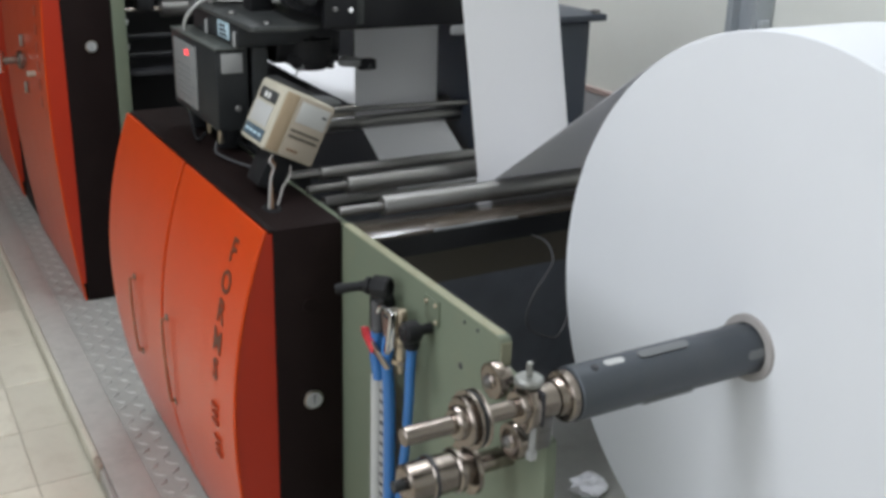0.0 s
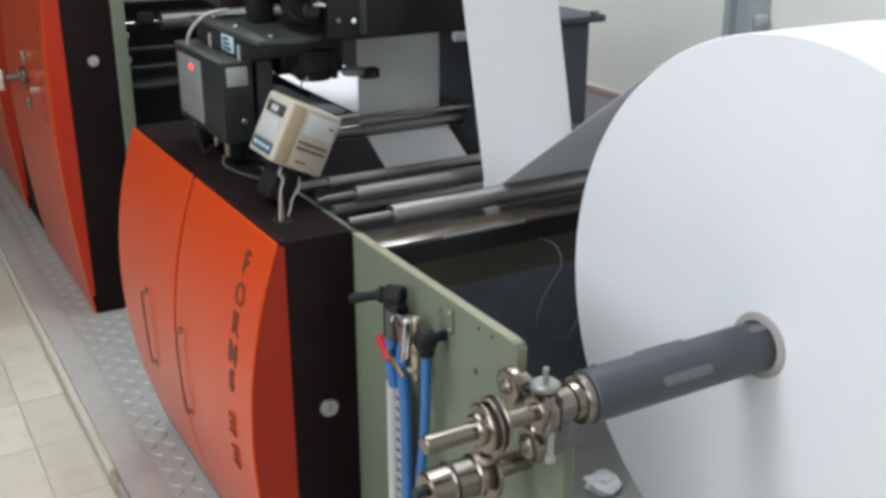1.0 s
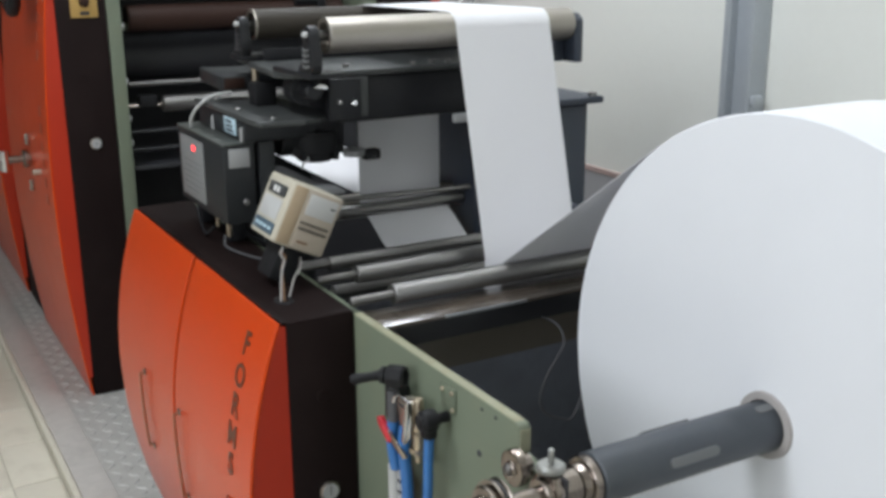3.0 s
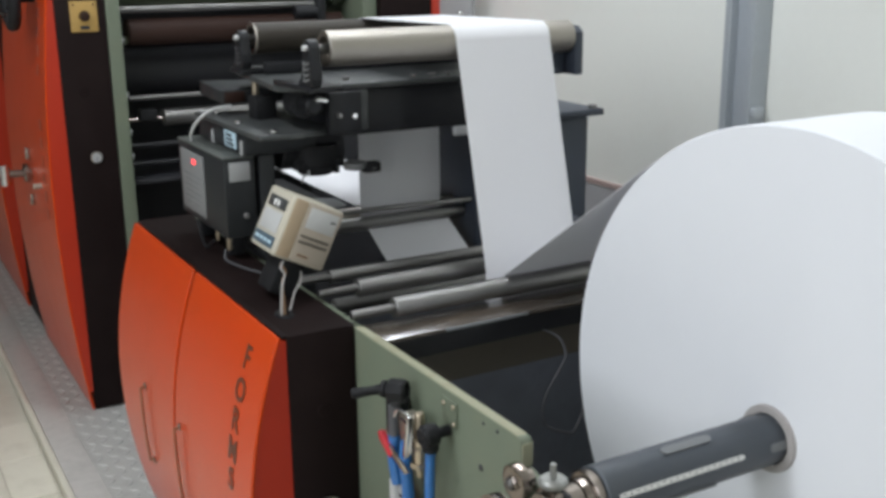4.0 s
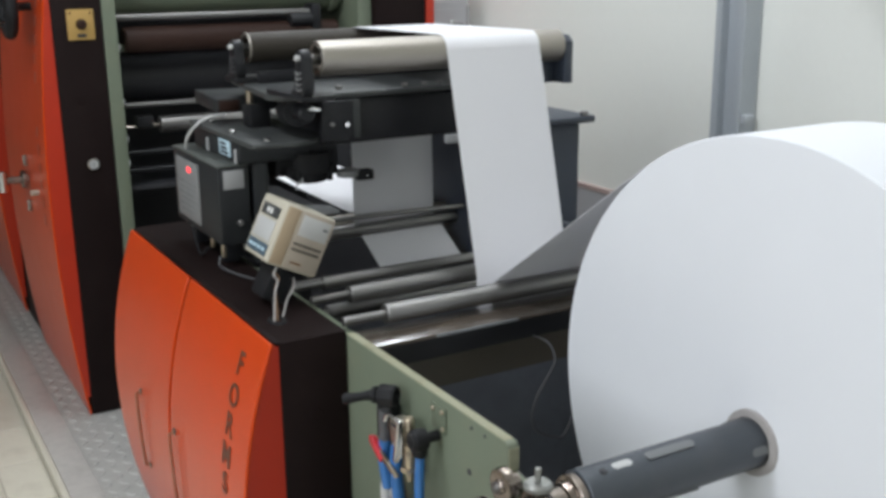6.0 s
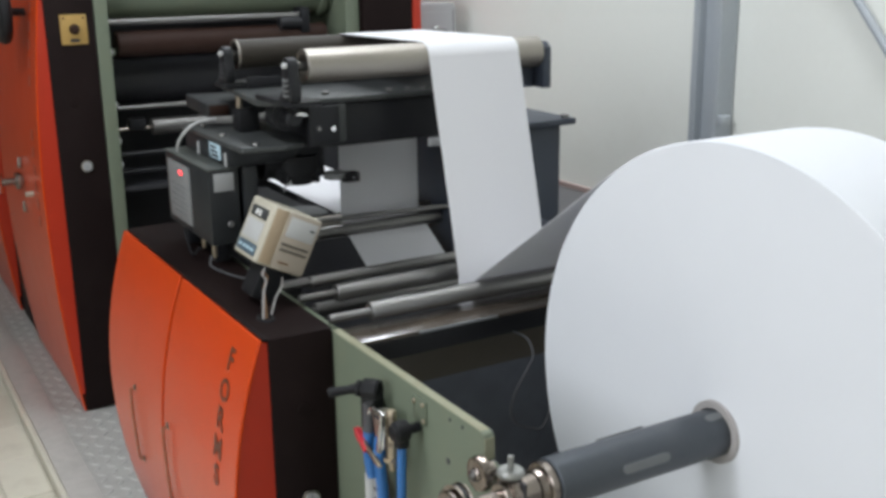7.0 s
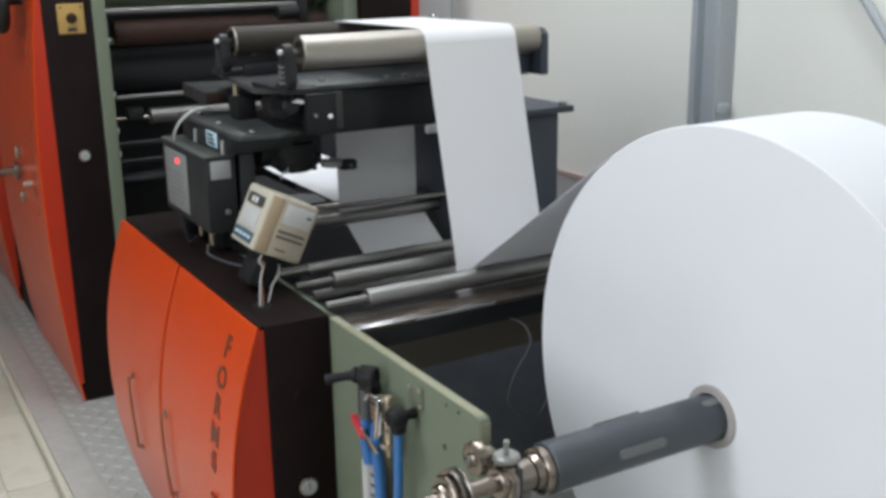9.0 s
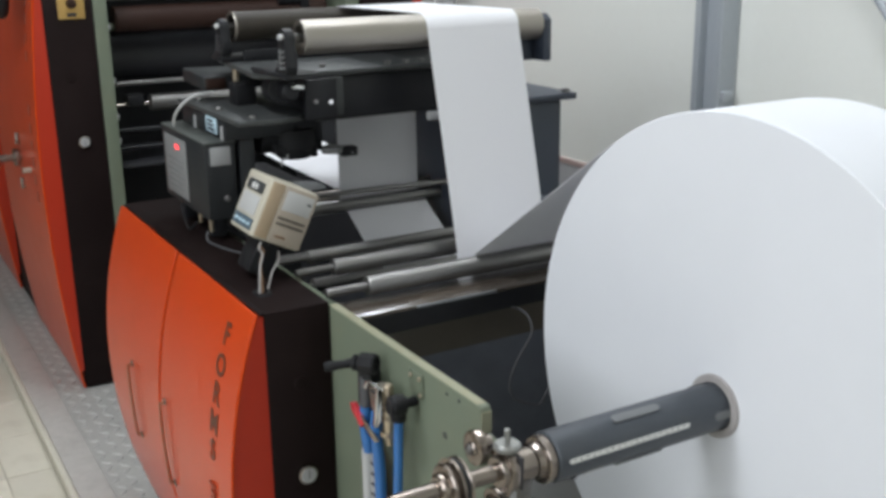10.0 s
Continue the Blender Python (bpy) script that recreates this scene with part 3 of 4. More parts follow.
# Dark disc drawn for the small hole beside the label.
part("air_valve", rod((0.830, SY + 0.034 * math.cos(radians(104)), SZ + 0.034 * math.sin(radians(104))), (0.830, SY + 0.0405 * math.cos(radians(104)), SZ + 0.0405 * math.sin(radians(104))), 0.006, 16), "ink", shaft)

# ---- shaft saddle, latch and bearings on the plate ----
saddle = thing("shaft_saddle", (0.75, SY, 0.79), "worn chrome shaft saddle with latch pin and bearings on the plate", "bearing")
part("block", slab([(0.985, 0.79), (1.035, 0.80), (1.05, 0.835), (1.030, 0.85), (1.024, 0.882), (0.985, 0.882), (0.980, 0.83)], "x", 0.742, 0.766, 0.004), "dullrod", saddle)
part("clamp_body", slab([(SY - 0.016, SZ - 0.036), (SY + 0.012, SZ - 0.036), (SY + 0.024, SZ - 0.020), (SY + 0.029, SZ - 0.004), (SY + 0.028, SZ + 0.012), (SY + 0.018, SZ + 0.027), (SY - 0.016, SZ + 0.027), (SY - 0.027, SZ + 0.012), (SY - 0.027, SZ - 0.014)], "x", 0.720, 0.736, 0.004), "chrome", saddle, "worn cast clamp round the journal")
# Thin dark box paints the shade in the clamp's slit.
part("clamp_slot", box(0.7365, 0.7400, SY - 0.0262, SY + 0.02, SZ - 0.024, SZ + 0.0262, 0.001), "ink", saddle)
part("cap", rod((0.732, SY + 0.004, 0.8895), (0.732, SY + 0.004, 0.9005), 0.0200, 32, ch=0.003), "castgrey", saddle, "dull round latch cap")
part("pin", rod((0.732, SY + 0.004, 0.9005), (0.732, SY + 0.004, 0.922), 0.0045, 16), "castgrey", saddle)
part("chrome_ring", lathe((0.6480, SY, SZ), (1, SY, SZ), [(0, 0.013), (0, 0.037), (0.002, 0.0395), (0.004, 0.0395), (0.006, 0.034), (0.006, 0.013)], 48), "chrome", saddle)
part("lower_pin", rod((0.728, SY - 0.018, 0.842), (0.728, SY - 0.018, 0.798), 0.0045, 16), "panelgrey", saddle)
part("lower_nut", rod((0.728, SY - 0.018, 0.800), (0.728, SY - 0.018, 0.788), 0.008, 6), "panelgrey", saddle)
for by, bz in ((1.104, 0.842), (1.046, 0.774)):
    br = part("bearing", lathe((0.734, by, bz), (1, by, bz), [(0, 0), (0, 0.007), (0.002, 0.010), (0.005, 0.012), (0.005, 0.017), (0.004, 0.021), (0.006, 0.0265), (0.010, 0.028), (0.020, 0.028), (0.023, 0.024), (0.025, 0.017), (0.035, 0.017)], 40), "chrome", saddle, "chrome bearing with a domed cap")
    part("bolt", lathe((0.728, by, bz), (1, by, bz), [(0, 0), (0.001, 0.005), (0.004, 0.009), (0.008, 0.009)], 20), "dullrod", br)
knob = thing("spindle_knob", (0.70, 1.075, 0.72), "worn chrome adjusting knob on a short spindle below the shaft", "knob")
KY, KZ = 1.085, 0.724
part("spindle", rod((0.66, KY, KZ), (0.768, KY, KZ), 0.016, 32), "chrome", knob)
part("collar", lathe((0.668, KY, KZ), (1, KY, KZ), [(0, 0.012), (0, 0.03), (0.003, 0.033), (0.011, 0.033), (0.013, 0.024), (0.022, 0.024), (0.024, 0.040), (0.031, 0.041), (0.034, 0.036), (0.034, 0.012)], 48), "chrome", knob, "stepped chrome collar")
part("grip", lathe((0.592, KY, KZ), (1, KY, KZ), [(0, 0), (0, 0.024), (0.003, 0.028), (0.036, 0.029), (0.038, 0.031), (0.042, 0.031), (0.044, 0.029), (0.074, 0.029), (0.077, 0.026), (0.077, 0.0)], 48), "chrome", knob, "round chrome grip")
part("band", lathe((0.630, KY, KZ), (1, KY, KZ), [(0, 0.02), (0, 0.0325), (0.005, 0.0325), (0.005, 0.02)], 48), "ink", knob)
part("screw", rod((0.575, KY, KZ), (0.595, KY, KZ), 0.009, 16), "charcoal", knob)

waste = thing("crumpled_paper", (1.36, 1.64, 0.175), "crumpled scrap of white paper in the tray", "paper scrap")


def scrap():
    b = bmesh.new()
    bmesh.ops.create_icosphere(b, subdivisions=4, radius=0.033)
    for v in b.verts:
        p = v.co.copy()
        k = 1 + 0.9 * noise.noise(p * 22) + 0.5 * noise.noise(p * 55)
        v.co = Vector((p.x * 1.3 * k, p.y * k, max(-0.020, p.z * 0.6 * k)))
    bmesh.ops.translate(b, verts=b.verts, vec=(1.343, 1.605, 0.197))
    return b


part("scrap", scrap(), "paper", waste)

# ---- paper web through the rollers ----
web = thing("paper_web", (1.25, 1.8, 0.9), "white paper web threaded from the reel through the rollers", "paper web")
leave = (REEL.y + (REEL_R + 0.0006) * 0.575, REEL.z + (REEL_R + 0.0006) * 0.818)
part("strip", ribbon([leave, (1.7245, 0.9262)] + arc(1.713, 0.906, 0.0225, 55, 0, 6) + [(1.7365, 0.87)] + [(1.7530, 0.800)] + arc(1.775, 0.795, 0.0215, 185, 356, 10) + [(1.7945, 0.92), (1.9128, 1.389)]
                     + arc(1.95, 1.389, 0.0372, 176, 90, 10) + [(2.38, 1.4212)] + arc(2.38, 1.384, 0.0370, 90, 0, 8) + [(2.4150, 1.30), (2.4105, 0.925)] + arc(2.432, 0.912, 0.021, 170, 270, 8)[:5], WEB0, WEB1, 0.0006), "webpaper", web)
part("strip", ribbon([(2.44, 0.934), (2.8, 0.936), (3.66, 0.95)], WEB0, WEB1, 0.0006), "webpaper", web)
part("strip", ribbon([(2.39, 0.885)] + arc(2.375, 0.900, 0.0185, 300, 235, 6) + [(2.1835, 0.7775)] + arc(2.172, 0.762, 0.0205, 60, 120, 6), WEB0, WEB1, 0.0006), "webpaper", web)

# ---- web guide: upper rollers on a plate, with the black beam and drive below ----
guide = thing("web_guide", (1.15, 2.2, 1.19), "black web guide with two upper rollers on ribbed brackets", "machine")
part("base_plate", slab([(0.800, 2.13), (0.815, 2.10), (0.85, 2.078), (0.92, 2.068), (1.46, 2.066), (1.48, 2.08), (1.48, 2.5), (0.845, 2.5)], "z", 1.288, 1.302, 0.004), "topgrey", guide)
part("beam", box(0.93, 1.40, 2.078, 2.36, 1.185, 1.2865, 0.008), "blackmetal", guide)
ROLLERS.append((roller(guide, "upper_roller", 0.843, 1.444, 1.95, 1.389, 0.0362, "silver", (0.815, 1.46, 0.010), "brushed aluminium roller", True), 0.0362, 1))
ROLLERS.append((roller(guide, "upper_roller", 0.848, 1.444, 2.38, 1.384, 0.0360, "darkroller", (0.815, 1.46, 0.010), "dark rubber roller with a bright rim", True), 0.036, 1))
part("rim", lathe((0.8460, 2.38, 1.384), (1, 2.38, 1.384), [(0, 0.029), (0, 0.0355), (0.002, 0.0366), (0.004, 0.0362), (0.004, 0.029)], 40), "silver", guide, "bright roller rim")


def bracket(x0, x1, y, z, mat):
    """A curved arm from the plate to the axle, with ribs on its outer face."""
    prof = [(y + 0.052, 1.316), (y - 0.020, 1.316), (y - 0.027, 1.332), (y - 0.027, 1.350), (y - 0.022, z - 0.014), (y - 0.020, z + 0.004), (y - 0.013, z + 0.016), (y - 0.001, z + 0.021), (y + 0.011, z + 0.016), (y + 0.018, z + 0.004), (y + 0.019, z - 0.012), (y + 0.022, 1.352), (y + 0.030, 1.332)]
    arm = part("bracket", slab(prof, "x", x0, x1, 0.003), mat, guide, "black bracket with pressed ribs")
    return arm


for yy, zz in ((1.95, 1.389), (2.38, 1.384)):
    bx0 = 0.803 if yy < 2.1 else 0.812
    arm = bracket(bx0, bx0 + 0.024, yy, zz, "blackmetal")
    for k in range(4):
        part("rib", cable([(bx0 - 0.0005, yy + 0.015, 1.364 - 0.011 * k), (bx0 - 0.003, yy, 1.360 - 0.011 * k), (bx0 - 0.0005, yy - 0.015, 1.364 - 0.011 * k)], 0.0019, 6, n=4), "facegrey" if yy < 2.1 else "cord", arm)
    part("bolt", rod((bx0 - 0.010, yy - 0.008, zz + 0.004), (bx0 + 0.001, yy - 0.008, zz + 0.004), 0.0065, 6), "white", arm)
    part("end_bracket", slab([(yy + 0.05, 1.303), (yy - 0.03, 1.303), (yy - 0.03, zz + 0.01), (yy - 0.012, zz + 0.024), (yy + 0.014, zz + 0.024), (yy + 0.03, zz)], "x", 1.448, 1.470, 0.003), "slate", guide, "solid black end bracket")
    part("end_web", box(1.36, 1.446, yy + 0.01, yy + 0.03, 1.303, zz - 0.034, 0.002), "slate", guide)
    part("foot_bolt", rod((0.89, yy + 0.06, 1.302), (0.89, yy + 0.06, 1.312), 0.012, 6), "charcoal", guide)
for bx, by in ((0.97, 2.125), (1.12, 2.09), (1.17, 2.09), (1.21, 2.09)):
    part("bolt", rod((bx, by, 1.302), (bx, by, 1.311), 0.008, 6), "steel", guide)
for bx, bz, br, bm_ in ((0.916, 1.237, 0.005, "steel"), (0.951, 1.234, 0.0065, "spark")):
    part("screw", rod((bx, 2.040, bz), (bx, 2.052, bz), br, 12), bm_, guide)
part("clamp_block", box(0.896, 0.972, 2.0525, 2.0775, 1.196, 1.2865, 0.004), "blackmetal", guide, "black clamp block under the plate")
part("clamp_cheek", box(0.972, 0.992, 2.060, 2.0775, 1.200, 1.2865, 0.003), "topgrey", guide)
part("clamp_boss", lathe((0.862, 2.052, 1.262), (0.862, 2.30, 1.262), [(0, 0), (0, 0.016), (0.004, 0.020), (0.05, 0.020), (0.052, 0.034), (0.10, 0.034), (0.10, 0)], 24), "blackmetal", guide)
part("wing_nut", slab([(0.853, 1.274), (0.868, 1.280), (0.886, 1.276), (0.890, 1.268), (0.874, 1.268), (0.862, 1.270)], "y", 2.038, 2.050, 0.003), "spark", guide, "bright wing nut")
part("post", box(0.94, 1.01, 2.30, 2.38, 1.196, 1.289, 0.004), "blackmetal", guide)
# Added black bar darkens the slit under the roller by hiding the web.
part("stop_bar", box(0.86, 1.44, 2.335, 2.350, 1.303, 1.330, 0.002), "blackmetal", guide)
part("bracket_foot", box(0.80, 0.88, 1.935, 2.135, 1.303, 1.3155, 0.004), "blackmetal", guide)
part("bracket_foot", box(0.81, 0.90, 2.36, 2.44, 1.303, 1.3155, 0.003), "blackmetal", guide)
part("end_tab", slab([(1.215, 2.062), (1.262, 2.056), (1.300, 2.066), (1.300, 2.0775), (1.215, 2.0775)], "z", 1.164, 1.1845, 0.003), "panelgrey", guide, "pale bent end tab")
part("end_stud", rod((1.418, 2.38, 1.408), (1.418, 2.38, 1.428), 0.007, 12), "spark", guide)
part("terminal_box", slab([(0.78, 2.42), (0.95, 2.42), (0.95, 2.62), (0.80, 2.66)], "z", 1.228, 1.262, 0.003), "charcoal", guide, "flat dark terminal box")
part("terminal_front", box(0.785, 0.835, 2.4165, 2.4195, 1.232, 1.258, 0.001), "brown", guide)

# gearbox with its arm, and the sensor heads over the web
drive = thing("guide_drive", (0.86, 2.3, 0.90), "black guide drive housing with a pale blue label and sensor arm", "machine")
part("housing", box(0.785, 0.822, 2.20, 2.50, 0.901, 1.140, 0.006), "charcoal", drive)
part("upper_housing", box(0.749, 0.92, 2.19, 2.52, 1.1415, 1.189, 0.005), "charcoal", drive)
part("top_plate", slab([(0.742, 2.095), (0.748, 2.082), (0.84, 2.066), (0.890, 2.082), (0.930, 2.118), (0.965, 2.165), (0.985, 2.22), (0.98, 2.32), (0.95, 2.42), (0.742, 2.53)], "z", 1.1905, 1.203, 0.004), "topgrey", drive, "worn dark grey plate with a rounded front")
part("label", box(0.7465, 0.7488, 2.244, 2.322, 1.150, 1.187, 0.0005), "paleblue", drive, "pale blue label with dark bars")
for k in range(3):
    part("print_bar", box(0.7457, 0.7468, 2.256 + 0.006 * k, 2.308, 1.155 + 0.010 * k, 1.1605 + 0.010 * k, 0), "ink", drive)
for sx, sy in ((0.764, 2.268), (0.785, 2.105), (0.775, 2.45)):
    part("screw", rod((sx, sy, 1.203), (sx, sy, 1.210), 0.008, 12), "spark", drive)
for sy in (2.200, 2.400):
    part("stud", rod((0.745, sy, 1.143), (0.745, sy, 1.176), 0.0042, 10), "panelgrey", drive, "pale standoff stud")
part("square_knob", box(0.820, 0.872, 2.30, 2.355, 1.203, 1.256, 0.004), "rubber", drive)
part("knob_stem", rod((0.846, 2.37, 1.203), (0.846, 2.37, 1.295), 0.008, 12), "brass", drive)
part("motor", lathe((0.845, 2.25, 1.140), (2, 2.25, 1.140), [(0, 0), (0, 0.045), (0.004, 0.048), (0.09, 0.048), (0.094, 0.044), (0.094, 0.03), (0.13, 0.03), (0.132, 0.0)], 32), "rubber", drive, "black motor below the arm")
part("motor_block", box(0.862, 1.002, 2.205, 2.31, 1.108, 1.189, 0.012), "blackmetal", drive)
part("motor_end", lathe((0.930, 2.225, 1.150), (0.930, 2.225, -1), [(0, 0), (0, 0.052), (0.046, 0.052), (0.050, 0.049), (0.050, 0.044), (0.066, 0.043), (0.070, 0.038), (0.070, 0)], 28), "rubber", drive, "round black motor end")
for mx in (0.893, 0.968):
    part("boss", box(mx - 0.008, mx + 0.008, 2.186, 2.206, 1.082, 1.112, 0.004), "rubber", drive)
part("sensor_body", slab([(0.87, 2.19), (0.995, 2.20), (1.0, 2.26), (0.87, 2.29)], "z", 1.094, 1.118, 0.004), "rubber", drive)
part("sensor_ring", lathe((1.020, 2.20, 1.085), (1.020, 2.20, 2), [(0, 0.012), (0, 0.026), (0.003, 0.028), (0.014, 0.028), (0.016, 0.025), (0.016, 0.012), (0, 0.012)], 32), "facegrey", drive, "grey ring of the sensor arm")
part("sensor_tip", box(1.036, 1.078, 2.175, 2.205, 1.075, 1.099, 0.004), "rubber", drive)
part("sensor_lamp", rod((1.060, 2.172, 1.086), (1.060, 2.176, 1.086), 0.0028, 10), "spark", drive)
part("hook", cable([(0.897, 2.19, 1.098), (0.896, 2.18, 1.086), (0.888, 2.176, 1.090), (0.880, 2.177, 1.084), (0.877, 2.180, 1.070)], 0.0022, 8), "panelgrey", drive)

# control box with a red display
ctrl = thing("control_box", (0.74, 2.38, 0.95), "dark grey control box with a red display and grey face plate", "control box")
part("case", box(0.702, 0.775, 2.205, 2.55, 0.955, 1.135, 0.004), "charcoal", ctrl)
# Added sheet paints the upward face of the case as lit.
part("lid", box(0.700, 0.777, 2.203, 2.552, 1.1355, 1.140, 0.0015), "littop", ctrl, "thin grey-green sheet with the lit case top in its colour")
part("face_plate", box(0.6995, 0.7025, 2.350, 2.528, 0.972, 1.120, 0.001), "facegrey", ctrl, "light grey face plate")
part("display", box(0.6978, 0.6998, 2.408, 2.430, 1.092, 1.104, 0.001), "led", ctrl, "lit red display")
for k in range(6):
    part("print_bar", box(0.6988, 0.6998, 2.372 + 0.010 * (k % 3), 2.505 - 0.014 * (k % 2), 1.062 - 0.014 * k, 1.065 - 0.014 * k, 0), "pad", ctrl)
part("type_plate", box(0.714, 0.762, 2.2025, 2.2055, 1.085, 1.128, 0.0008), "panelgrey", ctrl, "worn silver type plate")
part("latch", rod((0.748, 2.196, 1.005), (0.748, 2.206, 1.005), 0.007, 12), "steel", ctrl)
part("foot", box(0.72, 0.76, 2.25, 2.28, 0.902, 0.955, 0.003), "blackmetal", ctrl)
part("foot", box(0.72, 0.76, 2.46, 2.49, 0.902, 0.955, 0.003), "blackmetal", ctrl)
part("plug", rod((0.71, 2.22, 0.925), (0.71, 2.22, 0.958), 0.006, 12), "brass", ctrl)
part("plug", rod((0.71, 2.30, 0.93), (0.71, 2.30, 0.958), 0.005, 12), "brass", ctrl)
part("lead", cable([(0.70, 2.22, 0.928), (0.692, 2.20, 0.912), (0.70, 2.16, 0.908), (0.715, 2.10, 0.908), (0.735, 2.05, 0.909)], 0.0028), "cord", ctrl, "grey lead")
part("lead", cable([(0.70, 2.30, 0.932), (0.69, 2.33, 0.91), (0.70, 2.40, 0.92), (0.705, 2.44, 0.95)], 0.0035), "rubber", ctrl)
part("lead", cable([(0.715, 2.48, 1.130), (0.712, 2.46, 1.165), (0.724, 2.43, 1.198), (0.752, 2.42, 1.218), (0.80, 2.42, 1.225)], 0.0042), "white", ctrl, "white curved lead")

# ---- tilted counter ----
counter = thing("counter", (0, 0, 0), "cream counter box tilted on its stem above the black housing", "counter")
CW, CD, CH = 0.114, 0.125, 0.127
part("case", box(-CW / 2, CW / 2, -CD / 2, CD / 2, -CH / 2, CH / 2, 0.006, segs=3), "cream", counter)
part("side_plate", box(-CW / 2 + 0.036, CW / 2 - 0.002, -CD / 2 - 0.0025, -CD / 2 + 0.002, -CH / 2 + 0.003, CH / 2 - 0.003, 0.001), "beige", counter, "grey-beige side plate")
part("side_strip", box(-CW / 2 + 0.006, -CW / 2 + 0.034, -CD / 2 - 0.0015, -CD / 2 + 0.002, -CH / 2 + 0.004, CH / 2 - 0.004, 0.001), "tan", counter)
part("sticker", box(-CW / 2 + 0.042, CW / 2 - 0.008, -CD / 2 - 0.0035, -CD / 2 - 0.002, 0.010, CH / 2 - 0.012, 0.0005), "white", counter, "white sticker")
part("sticker_mark", box(CW / 2 - 0.022, CW / 2 - 0.012, -CD / 2 - 0.0042, -CD / 2 - 0.003, 0.034, 0.038, 0), "ink", counter)
for k in range(2):
    part("strap", box(-CW / 2 + 0.040, CW / 2 - 0.010, -CD / 2 - 0.0045, -CD / 2 - 0.002, -0.0105 - 0.012 * k, -0.0045 - 0.012 * k, 0.0008), "olive", counter)
part("small_print", box(-CW / 2 + 0.048, -CW / 2 + 0.072, -CD / 2 - 0.0038, -CD / 2 - 0.002, -0.048, -0.044, 0), "rust", counter)
win = part("number_window", box(-CW / 2 - 0.003, -CW / 2 + 0.001, -CD / 2 + 0.018, CD / 2 - 0.020, 0.024, 0.047, 0.0015), "topgrey", counter, "dark grey number window")
for k in range(3):
    part("digit", box(-CW / 2 - 0.0042, -CW / 2 - 0.0028, -CD / 2 + 0.030 + 0.018 * k, -CD / 2 + 0.040 + 0.018 * k, 0.029, 0.041, 0), "label" if k else "cord", win)
part("face_sheet", box(-CW / 2 - 0.002, -CW / 2 + 0.001, -CD / 2 + 0.020, CD / 2 - 0.016, -0.024, 0.018, 0.0005), "white", counter, "faded instruction sheet")
plate = part("maker_plate", box(-CW / 2 - 0.0025, -CW / 2 + 0.001, -CD / 2 + 0.014, CD / 2 - 0.012, -0.054, -0.030, 0.0008), "blueink", counter, "dark blue plate with pale bars")
for k in range(4):
    part("print_bar", box(-CW / 2 - 0.0034, -CW / 2 - 0.0022, -CD / 2 + 0.022 + 0.022 * k, -CD / 2 + 0.036 + 0.022 * k, -0.045, -0.039, 0), "paleblue", plate)
part("stem", box(-0.02, 0.035, -0.03, 0.04, -CH / 2 - 0.075, -CH / 2 + 0.002, 0.006), "rubber", counter)
counter.matrix_world = pose(0.752, 1.9125, 1.040, 0, 26, 0)

leads = thing("counter_leads", (0.67, 1.80, 0.90), "pale twisted leads from the counter into the black housing", "cable")
part("lead", cable([(0.698, 1.855, 0.992), (0.688, 1.845, 0.982), (0.694, 1.842, 0.968), (0.684, 1.832, 0.950), (0.676, 1.818, 0.925), (0.668, 1.802, 0.898)], 0.0021), "core", leads)
part("lead", cable([(0.692, 1.860, 0.985), (0.700, 1.850, 0.972), (0.688, 1.840, 0.955), (0.682, 1.822, 0.930), (0.676, 1.804, 0.898)], 0.0022), "rust", leads)
part("lead", cable([(0.738, 1.865, 0.962), (0.730, 1.850, 0.945), (0.712, 1.838, 0.932), (0.700, 1.825, 0.915), (0.690, 1.815, 0.900)], 0.0020), "core", leads)

# ---- covers of the reel stand: black housing with curved orange doors ----
cover = thing("side_cover", (0.70, 2.2, 0.0), "black side housing with two bulging orange doors", "machine cover")
FY0, FY1, FTOP = 1.685, 2.706, 0.90


def ring_flat(x, y, z, r, tube_r, n=24, m=8):
    b = bmesh.new()
    rows = [[b.verts.new((x + (r + tube_r * math.cos(c)) * math.cos(a), y + 1.5 * (r + tube_r * math.cos(c)) * math.sin(a), z + tube_r * math.sin(c))) for c in [2 * math.pi * k / m for k in range(m)]] for a in [2 * math.pi * i / n for i in range(n)]]
    for i in range(n):
        p, q = rows[i], rows[(i + 1) % n]
        for k in range(m):
            b.faces.new((p[k], p[(k + 1) % m], q[(k + 1) % m], q[k]))
    return b


def bulge(z):
    return 0.541 + (0.46 if z > 0.5 else 0.39) * (z - 0.5) ** 2


def curved_panel(y0, y1, z0, z1, shape, thick, n=22, gap=0.0):
    """A sheet panel that follows shape(z) between y0 and y1."""
    b = bmesh.new()
    front, back = [], []
    for i in range(n + 1):
        z = z0 + (z1 - z0) * i / n
        x = shape(z)
        front.append([b.verts.new((x, y, z)) for y in (y0, y0 + 0.0018, y1 - 0.0018, y1)])
        front[-1][0].co.x += 0.0018
        front[-1][3].co.x += 0.0018
        back.append([b.verts.new((x + thick, y, z)) for y in (y0, y1)])
    for i in range(n):
        f, g, p, q = front[i], front[i + 1], back[i], back[i + 1]
        for k in range(3):
            b.faces.new((f[k], f[k + 1], g[k + 1], g[k]))
        b.faces.new((p[0], q[0], q[1], p[1]))
        b.faces.new((f[0], g[0], q[0], p[0]))
        b.faces.new((f[3], p[1], q[1], g[3]))
    for f, p, s in ((front[0], back[0], 1), (front[-1], back[-1], -1)):
        b.faces.new((f[0], f[1], f[2], f[3], p[1], p[0]))
    return b


